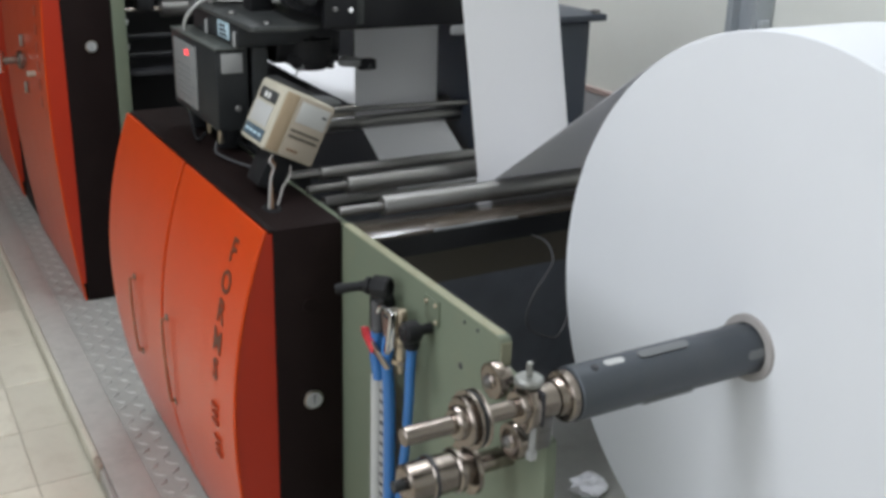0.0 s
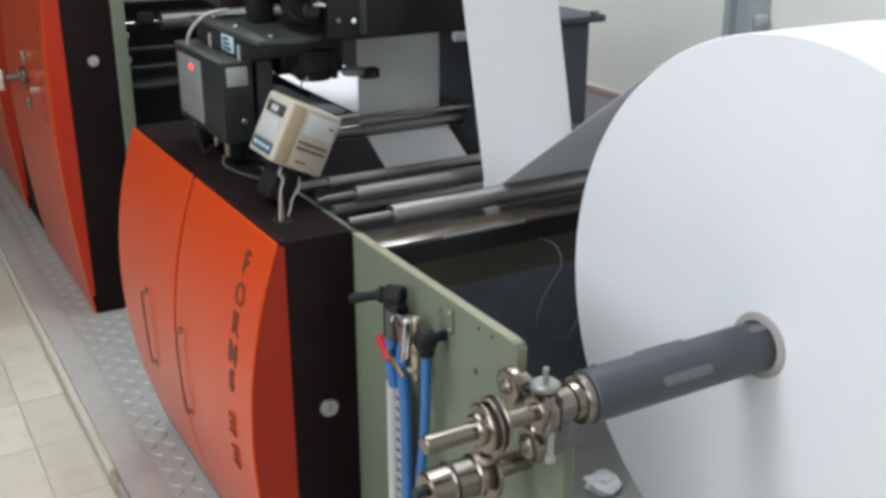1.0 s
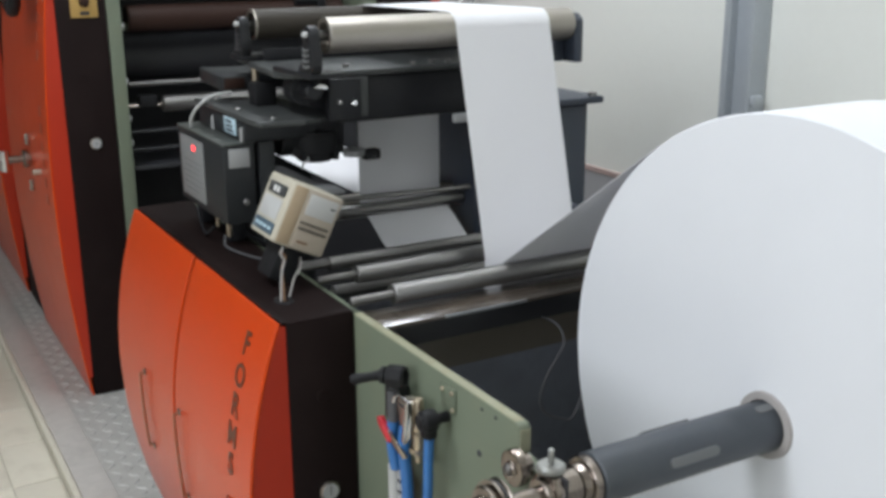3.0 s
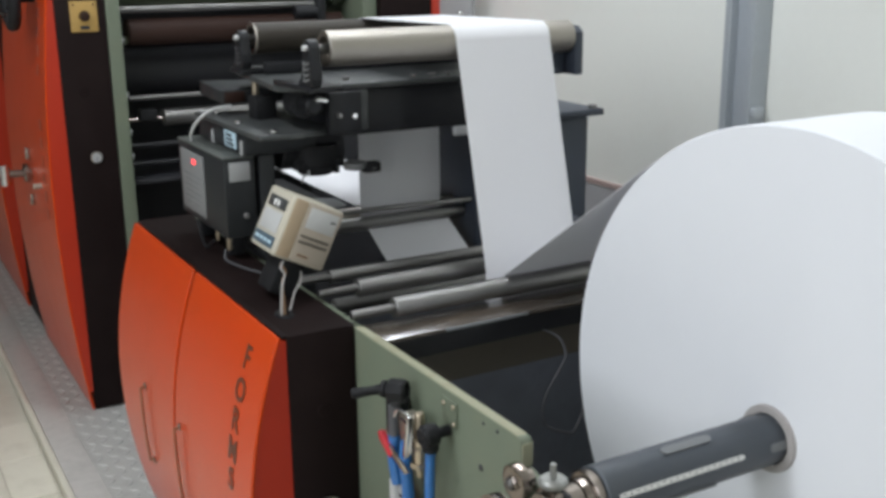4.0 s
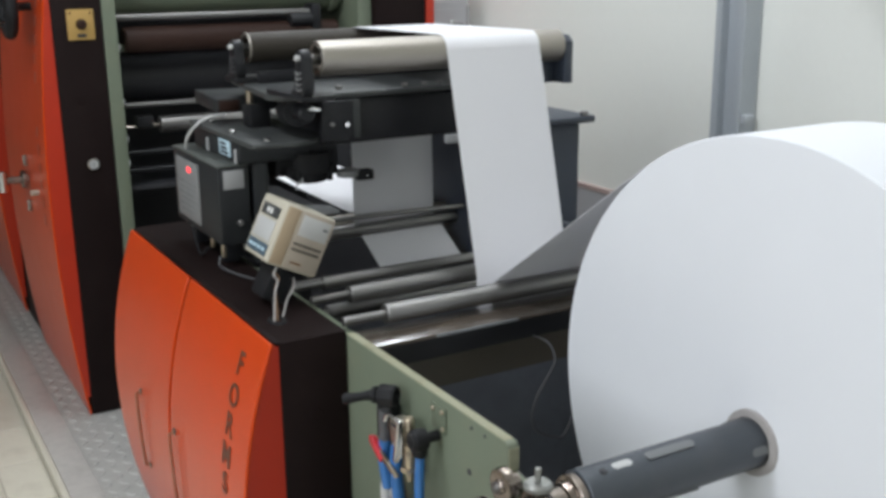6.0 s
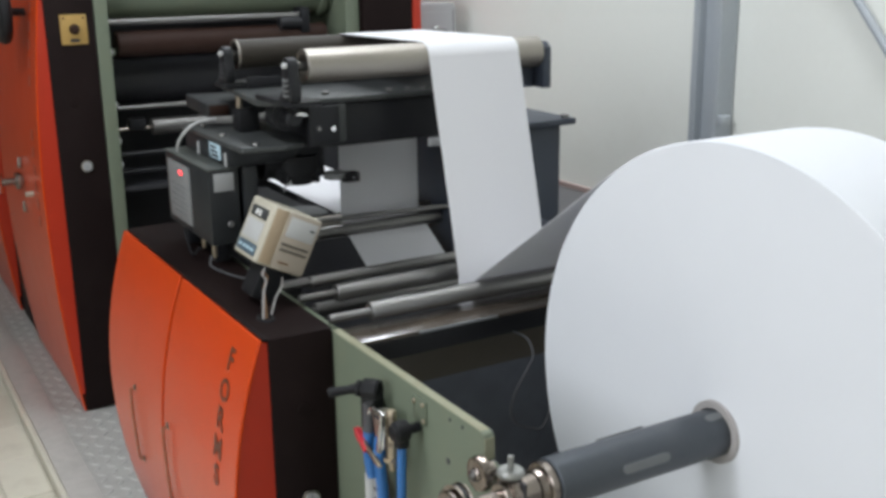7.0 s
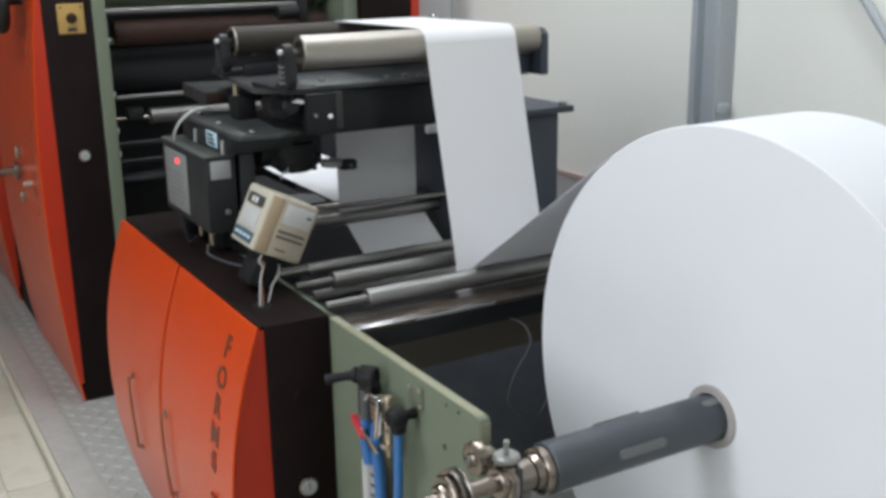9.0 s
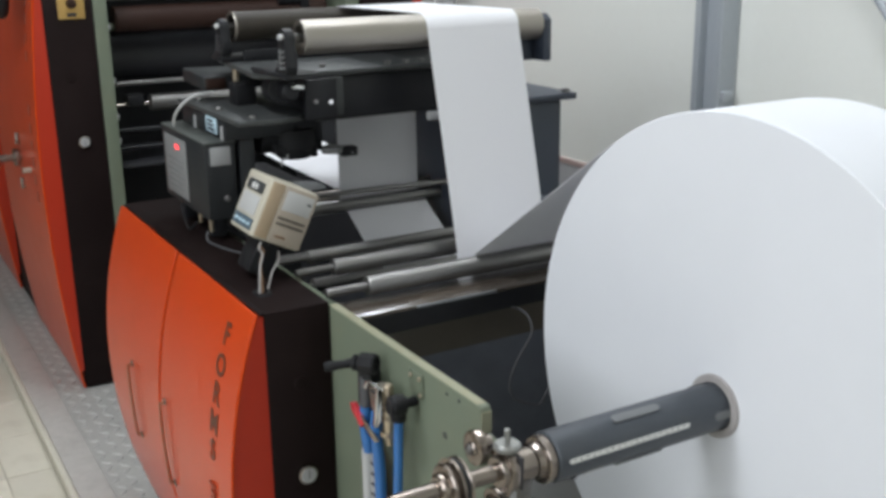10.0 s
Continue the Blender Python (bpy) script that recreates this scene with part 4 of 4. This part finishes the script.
def end_cheek(y0, y1, z0, z1, shape, xback, n=22):
    """The side of a bulging cover: flat cheek between the curve and a straight back."""
    pts = [(shape(z0 + (z1 - z0) * i / n) + 0.006, z0 + (z1 - z0) * i / n) for i in range(n + 1)]
    keep = [p for p in pts if p[0] < xback - 0.001]
    return slab(keep + [(xback, keep[-1][1]), (xback, keep[0][1])], "y", y0, y1, 0)


part("housing", box(0.631, PX - 0.001, FY0, 2.72, 0.012, FTOP, 0.005), "black", cover, "black painted steel housing")
part("top_lip", box(0.6225, 0.634, FY0 + 0.002, FY1, FTOP - 0.004, FTOP + 0.001, 0.001), "black", cover, "black edge strip")
part("cheek", end_cheek(FY0 + 0.002, FY0 + 0.012, 0.03, FTOP - 0.008, bulge, 0.6305), "red", cover, "deep red cheek")
part("cheek", end_cheek(FY1 - 0.012, FY1 - 0.002, 0.03, FTOP - 0.008, bulge, 0.6305), "red", cover)
SPLIT = 2.185
# Dark strip behind the door gap paints the groove's shade.
part("door_jamb", curved_panel(SPLIT - 0.02, SPLIT + 0.02, 0.03, FTOP - 0.01, lambda z: bulge(z) + 0.0075, 0.003), "letter", cover, "dark red-brown strip, the shade in the groove between the doors")
doors = []
for y0, y1 in ((FY0, SPLIT - 0.008), (SPLIT + 0.008, FY1)):
    doors.append(part("door", curved_panel(y0, y1, 0.028, FTOP - 0.002, bulge, 0.006), "orange", cover, "bulging orange door"))


part("grommet", ring_flat(0.674, 1.803, FTOP + 0.0005, 0.014, 0.004), "rubber", cover, "oval rubber grommet")


def bow_handle(door, y, z0, z1, shape):
    x0, x1 = shape(z0), shape(z1)
    return part("handle", cable([(x0 + 0.004, y, z0), (x0 - 0.009, y, z0 + 0.003), (x0 - 0.013, y, z0 + 0.012), ((x0 + x1) / 2 - 0.015, y, (z0 + z1) / 2), (x1 - 0.013, y, z1 - 0.012), (x1 - 0.009, y, z1 - 0.003), (x1 + 0.004, y, z1)], 0.0031, 12), "handle", door, "slim copper-brown bow handle"), [part("mount", rod((shape(z) - 0.004, y, z), (shape(z) + 0.003, y, z), 0.009, 16), "chrome", door) for z in (z0, z1)]


bow_handle(doors[1], 2.432, 0.350, 0.552, bulge)
bow_handle(doors[0], 2.140, 0.348, 0.560, bulge)
gauge = part("gauge", lathe((0.702, FY0 - 0.012, 0.541), (0.702, 9, 0.541), [(0, 0), (0, 0.016), (0.002, 0.0205), (0.006, 0.022), (0.013, 0.022)], 36), "chrome", cover, "small round pressure gauge")
part("dial", rod((0.702, FY0 - 0.0135, 0.541), (0.702, FY0 - 0.0118, 0.541), 0.0165, 32), "panelgrey", gauge, "pale grey dial")
part("needle", box(0.7012, 0.7028, FY0 - 0.0145, FY0 - 0.0132, 0.535, 0.555, 0), "ink", gauge)
part("plug", rod((0.70, FY0 - 0.003, 0.74), (0.70, FY0 + 0.001, 0.74), 0.014, 24), "black", cover)


def curved_text(text, y, z, size, shape, parent):
    """A letter standing on the bulging door, read from the aisle."""
    cu = bpy.data.curves.new("letter", "FONT")
    cu.body, cu.size, cu.extrude, cu.align_x, cu.align_y, cu.resolution_u = text, size, 0.0006, "CENTER", "CENTER", 3
    cu.offset = 0.0010
    tmp = bpy.data.objects.new("letter", cu)
    scene.collection.objects.link(tmp)
    me = bpy.data.meshes.new_from_object(tmp.evaluated_get(bpy.context.evaluated_depsgraph_get()))
    scene.collection.objects.unlink(tmp)
    bpy.data.objects.remove(tmp)
    b = bmesh.new()
    b.from_mesh(me)
    for v in b.verts:
        u, w, d = v.co
        zz = z + w
        v.co = (shape(zz) - 0.001 - d, y - u, zz)
    return part("letter", b, "letter", parent, smooth=False)


for ch, yy, zz in zip("FORMS", (1.791, 1.792, 1.793, 1.793, 1.794), (0.830, 0.767, 0.708, 0.647, 0.587)):
    curved_text(ch, yy, zz, 0.064, bulge, doors[0])
# Lower lettering is paler: the door's reflection over it is in the colour.
for zz in (0.490, 0.415):
    for dz, w in ((0.018, 0.034), (0.0, 0.026), (-0.018, 0.034)):
        part("print_bar", curved_panel(1.797 - w / 2, 1.797 + w / 2, zz + dz - 0.004, zz + dz + 0.004, lambda z: bulge(z) - 0.0045, 0.004, 2), "faintletter", doors[0])

# ---- air valve and blue hoses on the plate ----
air = thing("air_valve", (0.76, 1.42, 0.80), "brass air valve with red lever, black regulator and blue hoses", "valve")
part("plate", box(PX - 0.004, PX - 0.0005, 1.306, 1.352, 0.836, 0.880, 0.001), "green", air, "thin green mounting plate")
part("regulator", lathe((0.712, 1.330, 0.826), (1, 1.330, 0.826), [(0, 0), (0, 0.007), (0.002, 0.010), (0.004, 0.010), (0.004, 0.015), (0.007, 0.0185), (0.018, 0.0195), (0.030, 0.0175), (0.032, 0.009), (0.054, 0.009)], 28), "rubber", air, "round black air fitting")
part("fitting_ring", lathe((0.7135, 1.330, 0.826), (1, 1.330, 0.826), [(0, 0.0105), (0, 0.0140), (0.003, 0.0140), (0.003, 0.0105), (0, 0.0105)], 28), "blackmetal", air)
part("fitting_neck", rod((0.733, 1.333, 0.818), (0.737, 1.340, 0.795), 0.0135, 20), "rubber", air)
part("valve_head", slab([(1.379, 0.835), (1.424, 0.832), (1.426, 0.818), (1.418, 0.790), (1.398, 0.772), (1.388, 0.772)], "x", 0.722, 0.752, 0.005), "nickel", air, "dull nickel valve head")
# Thin dark box paints the shade in the slot of the head.
part("head_slot", box(0.7205, 0.723, 1.396, 1.414, 0.822, 0.828, 0.0008), "ink", air)
# Bright cable draws the lit edges of the nickel strap.
part("rim", cable([(0.716, 1.424, 0.826), (0.717, 1.418, 0.838), (0.718, 1.408, 0.842), (0.720, 1.386, 0.841), (0.722, 1.376, 0.838), (0.721, 1.373, 0.826), (0.720, 1.374, 0.80), (0.719, 1.376, 0.776)], 0.0028, 10), "spark", air, "bright bent cable for the lit edges of the nickel strap")
part("valve_body", lathe((0.738, 1.378, 0.845), (0.738, 1.380, -1), [(0, 0), (0, 0.007), (0.003, 0.009), (0.045, 0.009), (0.048, 0.013), (0.066, 0.013), (0.069, 0.009), (0.09, 0.0095), (0.094, 0.006), (0.115, 0.006), (0.115, 0)], 24), "brass", air)
part("arm", slab([(1.366, 0.846), (1.376, 0.846), (1.386, 0.800), (1.394, 0.768), (1.384, 0.764), (1.376, 0.790)], "x", 0.712, 0.721, 0.002), "spark", air, "bright flat valve arm")
for nz in (0.790, 0.756):
    part("nut", rod((0.738, 1.379, nz), (0.738, 1.379, nz - 0.010), 0.0155, 6), "brass", air, "brass hexagon nut")
part("collar", rod((0.738, 1.3405, 0.806), (0.738, 1.3405, 0.797), 0.0125, 20), "blackmetal", air)
for py, pz in ((1.314, 0.872), (1.344, 0.870), (1.312, 0.843)):
    part("screw", rod((PX - 0.008, py, pz), (PX - 0.003, py, pz), 0.004, 10), "brass", air)
part("lever", slab([(1.384, 0.738), (1.394, 0.732), (1.462, 0.752), (1.458, 0.764)], "x", 0.716, 0.722, 0.001), "brass", air)
part("lever_grip", slab([(1.436, 0.751), (1.441, 0.742), (1.478, 0.762), (1.484, 0.776), (1.474, 0.778)], "x", 0.712, 0.724, 0.002), "redplastic", air, "red plastic lever grip")
part("bracket", box(0.728, 0.766, 1.462, 1.482, 0.772, 0.838, 0.003), "charcoal", air)
part("glass", lathe((0.730, 1.452, 0.834), (0.730, 1.452, -1), [(0, 0), (0, 0.009), (0.002, 0.011), (0.055, 0.011), (0.058, 0.008), (0.058, 0)], 20), "cord", air, "dim grey sight glass")
way = Vector((0.62, -0.78, 0.05)).normalized()
neck = Vector((0.715, 1.468, 0.859))
kn = part("clamp_knob", lathe(neck, neck + way, [(0, 0), (0, 0.013), (0.003, 0.0155), (0.009, 0.0155), (0.010, 0.012), (0.014, 0.012), (0.015, 0.019), (0.018, 0.0205), (0.043, 0.0205), (0.046, 0.018), (0.046, 0.0145), (0.040, 0.013), (0.040, 0)], 8), "rubber", air, "black octagonal clamp knob")
part("handle", lathe(neck + way * 0.002, neck + Vector((-0.062, 0.022, -0.006)), [(0, 0), (0, 0.009), (0.010, 0.009), (0.016, 0.0078), (0.030, 0.0082), (0.048, 0.0100), (0.054, 0.007), (0.054, 0)], 20), "rubber", kn, "black lever handle")
part("hose", cable([(0.736, 1.455, 0.800), (0.730, 1.458, 0.745), (0.736, 1.456, 0.684)], 0.0115, 14), "hose", air, "blue air hose")
part("hose", cable([(0.738, 1.425, 0.775), (0.732, 1.418, 0.735), (0.738, 1.420, 0.66), (0.742, 1.425, 0.53), (0.745, 1.43, 0.30), (0.75, 1.45, 0.05)], 0.011, 14), "hose", air, "blue air hose")
part("hose", cable([(0.738, 1.341, 0.802), (0.738, 1.345, 0.74), (0.738, 1.347, 0.69), (0.741, 1.362, 0.60), (0.743, 1.385, 0.47), (0.747, 1.40, 0.25), (0.75, 1.42, 0.05)], 0.0085, 14), "hose", air, "blue air hose")
tube = part("clear_tube", lathe((0.735, 1.462, 0.690), (0.740, 1.474, 0.02), [(0, 0), (0, 0.009), (0.003, 0.0115), (0.66, 0.0115), (0.66, 0)], 24), "white", air, "white tube with dark ticks")
part("tick_strip", box(0.734, 0.738, 1.434, 1.452, 0.36, 0.684, 0.001), "panelgrey", tube, "grey scale strip")
for k in range(14):
    part("tick", box(0.7325, 0.7342, 1.436, 1.448, 0.662 - 0.021 * k, 0.6665 - 0.021 * k, 0), "ink", tube)

# ---- printing units ----


def unit_shape(z):
    return 0.563 + 0.10 * (z - 0.78) ** 2


def ring_mesh(x, y, z, r, tube_r, n=36, m=14):
    b = bmesh.new()
    rows = []
    for i in range(n):
        a = 2 * math.pi * i / n
        rows.append([b.verts.new((x + tube_r * math.sin(c), y + (r + tube_r * math.cos(c)) * math.cos(a), z + (r + tube_r * math.cos(c)) * math.sin(a))) for c in [2 * math.pi * k / m for k in range(m)]])
    for i in range(n):
        p, q = rows[i], rows[(i + 1) % n]
        for k in range(m):
            b.faces.new((p[k], p[(k + 1) % m], q[(k + 1) % m], q[k]))
    return b


def printing_unit():
    y0, y1, top = 3.63, 4.55, 1.60
    u = thing("printing_unit", (1.3, y0, 0.0), "tall printing unit with bulging orange front and black end", "printing press", "printing units")
    part("end_housing", box(0.630, 0.794, y0, y0 + 1.33, 0.004, top, 0.006), "black", u, "black painted end housing")
    part("frame", box(0.7955, 0.842, y0 + 0.002, y0 + 1.33, 0.004, top + 0.5, 0.004), "green", u, "sage green side frame")
    part("frame", box(1.742, 1.800, y0 + 0.002, y0 + 1.33, 0.004, top + 0.5, 0.004), "green", u, "sage green side frame")
    part("end_housing", box(1.803, 2.02, y0 - 0.03, y0 + 1.33, 0.004, top + 0.1, 0.006), "black", u)
    part("rear_cover", box(2.022, 2.06, y0 - 0.03, y0 + 1.33, 0.004, top + 0.1, 0.006), "red", u)
    part("cheek", end_cheek(y0 + 0.001, y0 + 0.012, 0.004, 1.558, unit_shape, 0.6295), "red", u, "red painted cheek")
    part("cheek", end_cheek(y1 - 0.012, y1 - 0.001, 0.004, 1.558, unit_shape, 0.6295), "red", u)
    panel = part("front_panel", curved_panel(y0, y1, 0.006, 1.56, unit_shape, 0.006, 30), "orange", u, "bulging orange front panel")
    for k in range(13):
        if k in (5, 6):
            continue
        zz = 1.46 - 0.062 * k
        w = 0.034 if k % 3 else 0.028
        part("print_bar", curved_panel(y0 + 0.115 - w / 2, y0 + 0.115 + w / 2, zz - 0.017, zz + 0.017, lambda z: unit_shape(z) - 0.0025, 0.004, 2), "faintletter", panel)
    h = part("t_handle", rod((0.47, y0 + 0.40, 0.815), (unit_shape(0.8) + 0.002, y0 + 0.40, 0.815), 0.014, 24), "chrome", u, "chrome turning handle")
    part("hub", rod((0.536, y0 + 0.40, 0.815), (0.555, y0 + 0.40, 0.815), 0.034, 32, ch=0.004), "chrome", h)
    part("grip", rod((0.472, y0 + 0.40, 0.775), (0.472, y0 + 0.40, 0.85), 0.019, 24), "spark", h)
    part("stop_pin", rod((0.535, y0 + 0.20, 0.800), (0.566, y0 + 0.20, 0.800), 0.010, 16), "beige", u, "short pale stop pin")
    for pz in (0.715, 0.885):
        part("clip", slab([(y0 + 0.385, pz - 0.020), (y0 + 0.405, pz - 0.020), (y0 + 0.397, pz + 0.022), (y0 + 0.390, pz + 0.022)], "x", 0.548, 0.566, 0.002), "chrome", u)
    wy, wz = y0 + 0.17, 1.445
    wheel = part("hand_wheel", ring_mesh(0.525, wy, wz, 0.088, 0.021), "rubber", u, "black hand wheel")
    part("hub", lathe((0.515, wy, wz), (9, wy, wz), [(0, 0), (0, 0.018), (0.004, 0.024), (0.03, 0.024), (0.045, 0.014), (0.085, 0.014), (0.085, 0)], 24), "rubber", wheel)
    for k in range(3):
        a = radians(90 + 120 * k)
        part("spoke", rod((0.527, wy + 0.02 * math.cos(a), wz + 0.02 * math.sin(a)), (0.525, wy + 0.078 * math.cos(a), wz + 0.078 * math.sin(a)), 0.009, 12), "rubber", wheel)
    part("crank", lathe((0.455, wy + 0.05, wz - 0.055), (0.52, wy + 0.05, wz - 0.055), [(0, 0), (0, 0.009), (0.004, 0.012), (0.04, 0.010), (0.065, 0.007), (0.068, 0)], 20), "chrome", wheel, "chrome crank grip")
    g = part("gauge", lathe((0.719, y0 - 0.012, 0.918), (0.719, 9, 0.918), [(0, 0), (0, 0.016), (0.002, 0.0205), (0.006, 0.022), (0.013, 0.022)], 36), "chrome", u, "small round pressure gauge")
    part("dial", rod((0.719, y0 - 0.0135, 0.918), (0.719, y0 - 0.0118, 0.918), 0.0165, 32), "panelgrey", g, "pale grey dial")
    part("needle", box(0.7182, 0.7198, y0 - 0.0145, y0 - 0.0132, 0.905, 0.923, 0), "ink", g)
    part("plug", rod((0.70, y0 - 0.003, 1.14), (0.70, y0 + 0.001, 1.14), 0.016, 24), "black", u)
    s = part("switch_plate", box(0.679, 0.766, y0 - 0.006, y0 + 0.001, 1.337, 1.437, 0.002), "yellow", u, "brass-coloured switch plate")
    part("rotary_knob", lathe((0.724, y0 - 0.030, 1.388), (0.724, 9, 1.388), [(0, 0), (0, 0.010), (0.003, 0.013), (0.016, 0.014), (0.024, 0.018), (0.025, 0)], 24), "brown", s, "black rotary knob")
    part("legend", box(0.708, 0.738, y0 - 0.008, y0 - 0.005, 1.345, 1.357, 0.001), "ink", s)
    for sx in (0.690, 0.755):
        part("screw", rod((sx, y0 - 0.009, 1.425), (sx, y0 - 0.005, 1.425), 0.004, 10), "brown", s)
    yy = y0 + 0.12
    part("tube_beam", rod((0.843, yy + 0.09, 1.505), (1.741, yy + 0.09, 1.505), 0.107, 48), "green", u, "sage green tube between the frames")
    part("flange", rod((1.690, yy + 0.09, 1.505), (1.716, yy + 0.09, 1.505), 0.122, 48, ch=0.004), "green", u)
    part("rod", rod((0.843, yy - 0.02, 1.400), (1.60, yy - 0.02, 1.400), 0.013, 20), "dullrod", u, "bright steel rod")
    part("clamp", box(1.585, 1.622, yy - 0.05, yy + 0.04, 1.335, 1.430, 0.006), "blackmetal", u)
    part("bush", rod((1.50, yy - 0.03, 1.372), (1.586, yy - 0.03, 1.372), 0.026, 28), "blackmetal", u, "black bush on the rod")
    part("ink_roller", rod((0.885, yy, 1.322), (1.70, yy, 1.322), 0.046, 40, ch=0.004), "brown", u, "dark brown rubber roller")
    part("axle", rod((0.843, yy, 1.295), (0.92, yy, 1.295), 0.014, 16), "green", u)
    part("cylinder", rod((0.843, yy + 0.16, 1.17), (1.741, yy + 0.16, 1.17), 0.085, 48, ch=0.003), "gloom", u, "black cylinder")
    part("rod", rod((0.87, yy - 0.02, 1.095), (1.65, yy - 0.02, 1.095), 0.009, 16), "dullrod", u)
    part("metal_roller", rod((0.985, yy - 0.02, 1.020), (1.60, yy - 0.02, 1.020), 0.030, 40), "dullrod", u, "bright metal roller")
    part("axle", rod((0.843, yy - 0.02, 1.018), (0.99, yy - 0.02, 1.018), 0.008, 16), "chrome", u)
    part("axle_block", box(0.90, 0.96, yy - 0.04, yy, 1.015, 1.055, 0.003), "rubber", u)
    part("rod", rod((0.843, yy - 0.02, 0.925), (1.68, yy - 0.02, 0.925), 0.010, 16), "blackmetal", u)
    part("rod", rod((0.843, yy - 0.02, 0.86), (1.68, yy - 0.02, 0.86), 0.010, 16), "blackmetal", u)
    for bz in (1.30, 1.115, 0.985, 0.90):
        part("bolt", rod((0.842, y0 + 0.045, bz), (0.856, y0 + 0.045, bz), 0.012, 6), "panelgrey", u)
    # Added near-black sheets put the interior's shade into colour and hide the frame.
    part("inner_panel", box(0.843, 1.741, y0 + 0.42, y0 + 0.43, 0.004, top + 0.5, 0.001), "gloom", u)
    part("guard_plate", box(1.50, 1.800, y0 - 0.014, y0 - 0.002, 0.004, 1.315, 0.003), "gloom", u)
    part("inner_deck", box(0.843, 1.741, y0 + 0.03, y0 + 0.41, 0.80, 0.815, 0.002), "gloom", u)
    return u


unit = printing_unit()
for k in (1, 2, 3):
    copy_thing(unit, pose(1.3, 3.63 + 1.37 * k, 0.0))
# grey cabinet against the wall behind the first unit
cab = thing("wall_cabinet", (2.25, 4.0, -0.02), "grey steel cabinet against the wall behind the press", "cabinet")
part("case", box(2.085, 2.30, 3.74, 4.6, -0.02, 1.425, 0.006), "dado", cab)
part("door", box(2.10, 2.285, 3.733, 3.739, 0.06, 1.39, 0.002), "dado", cab)
part("edge", box(2.2865, 2.2985, 3.730, 3.7385, 0.0, 1.40, 0.002), "panelgrey", cab)

# drive-side housing behind the web
dbox = thing("drive_housing", (1.6, 2.45, 0.5), "dark blue-grey drive housing with a lid beside the web", "machine cover")
part("case", box(1.42, 1.795, 2.31, 2.85, 0.20, 1.135, 0.008), "slate", dbox)
part("lid", box(1.40, 1.83, 2.285, 2.87, 1.137, 1.156, 0.004), "slate", dbox)
part("catch", rod((1.80, 2.30, 1.156), (1.80, 2.30, 1.168), 0.012, 16), "steel", dbox)


# ---- floor tiles along the aisle ----
def tile_mesh(w, h):
    b = box(-w / 2, w / 2, -h / 2, h / 2, -0.012, 0.0, 0.0015, segs=1)
    me = bpy.data.meshes.new("tile")
    b.to_mesh(me)
    b.free()
    me.materials.append(M["tile"])
    return me


ground = bpy.data.objects["ground"]
TILE = 0.30
one_tile = tile_mesh(TILE - 0.005, TILE - 0.005)
edge_tile = tile_mesh(0.1415, TILE - 0.005)
for i in range(8):
    for j in range(36):
        t = new("tile", one_tile if i else edge_tile)
        t.parent = ground
        t.location = (0.418 - 0.0715 if not i else 0.275 + TILE / 2 - i * TILE, -0.6 + j * TILE, -0.040 + 0.0006 * ((i * 7 + j * 3) % 4))
far = bmesh.new()
for i, j in [(i, j) for i in range(12) for j in range(-7, 40)]:
    if i < 1 or i < 8 and 0 <= j < 36:
        continue
    box(0.275 - TILE * i + 0.0025, 0.275 - TILE * (i - 1) - 0.0025, -0.6 + (j - 0.5) * TILE + 0.0025, -0.6 + (j + 0.5) * TILE - 0.0025, -0.052, -0.040, 0, far)
tagged(part("far_tiles", far, "tile", ground, smooth=False), kind="stuff")
setting("floor_behind", box(1.952, WALL_X - 0.015, -3.0, 12.0, -0.052, -0.02, 0), "dado", "grey painted concrete floor behind the press", "floor")


def motions():
    """The reel, its shaft and the rollers turn with the running web."""
    for ob in (reel, shaft):
        at = ob.location.copy()
        walk(ob, [(t / 2, Matrix.Translation(at) @ pose(0, 0, 0, SPIN * t / 2)) for t in range(21)])
    speed = abs(SPIN) * REEL_R
    for ob, r, way in ROLLERS:
        at = ob.location.copy()
        step = 1 / 30
        walk(ob, [(k * step, Matrix.Translation(at) @ pose(0, 0, 0, -way * speed / r * k * step)) for k in range(301)])


motions()
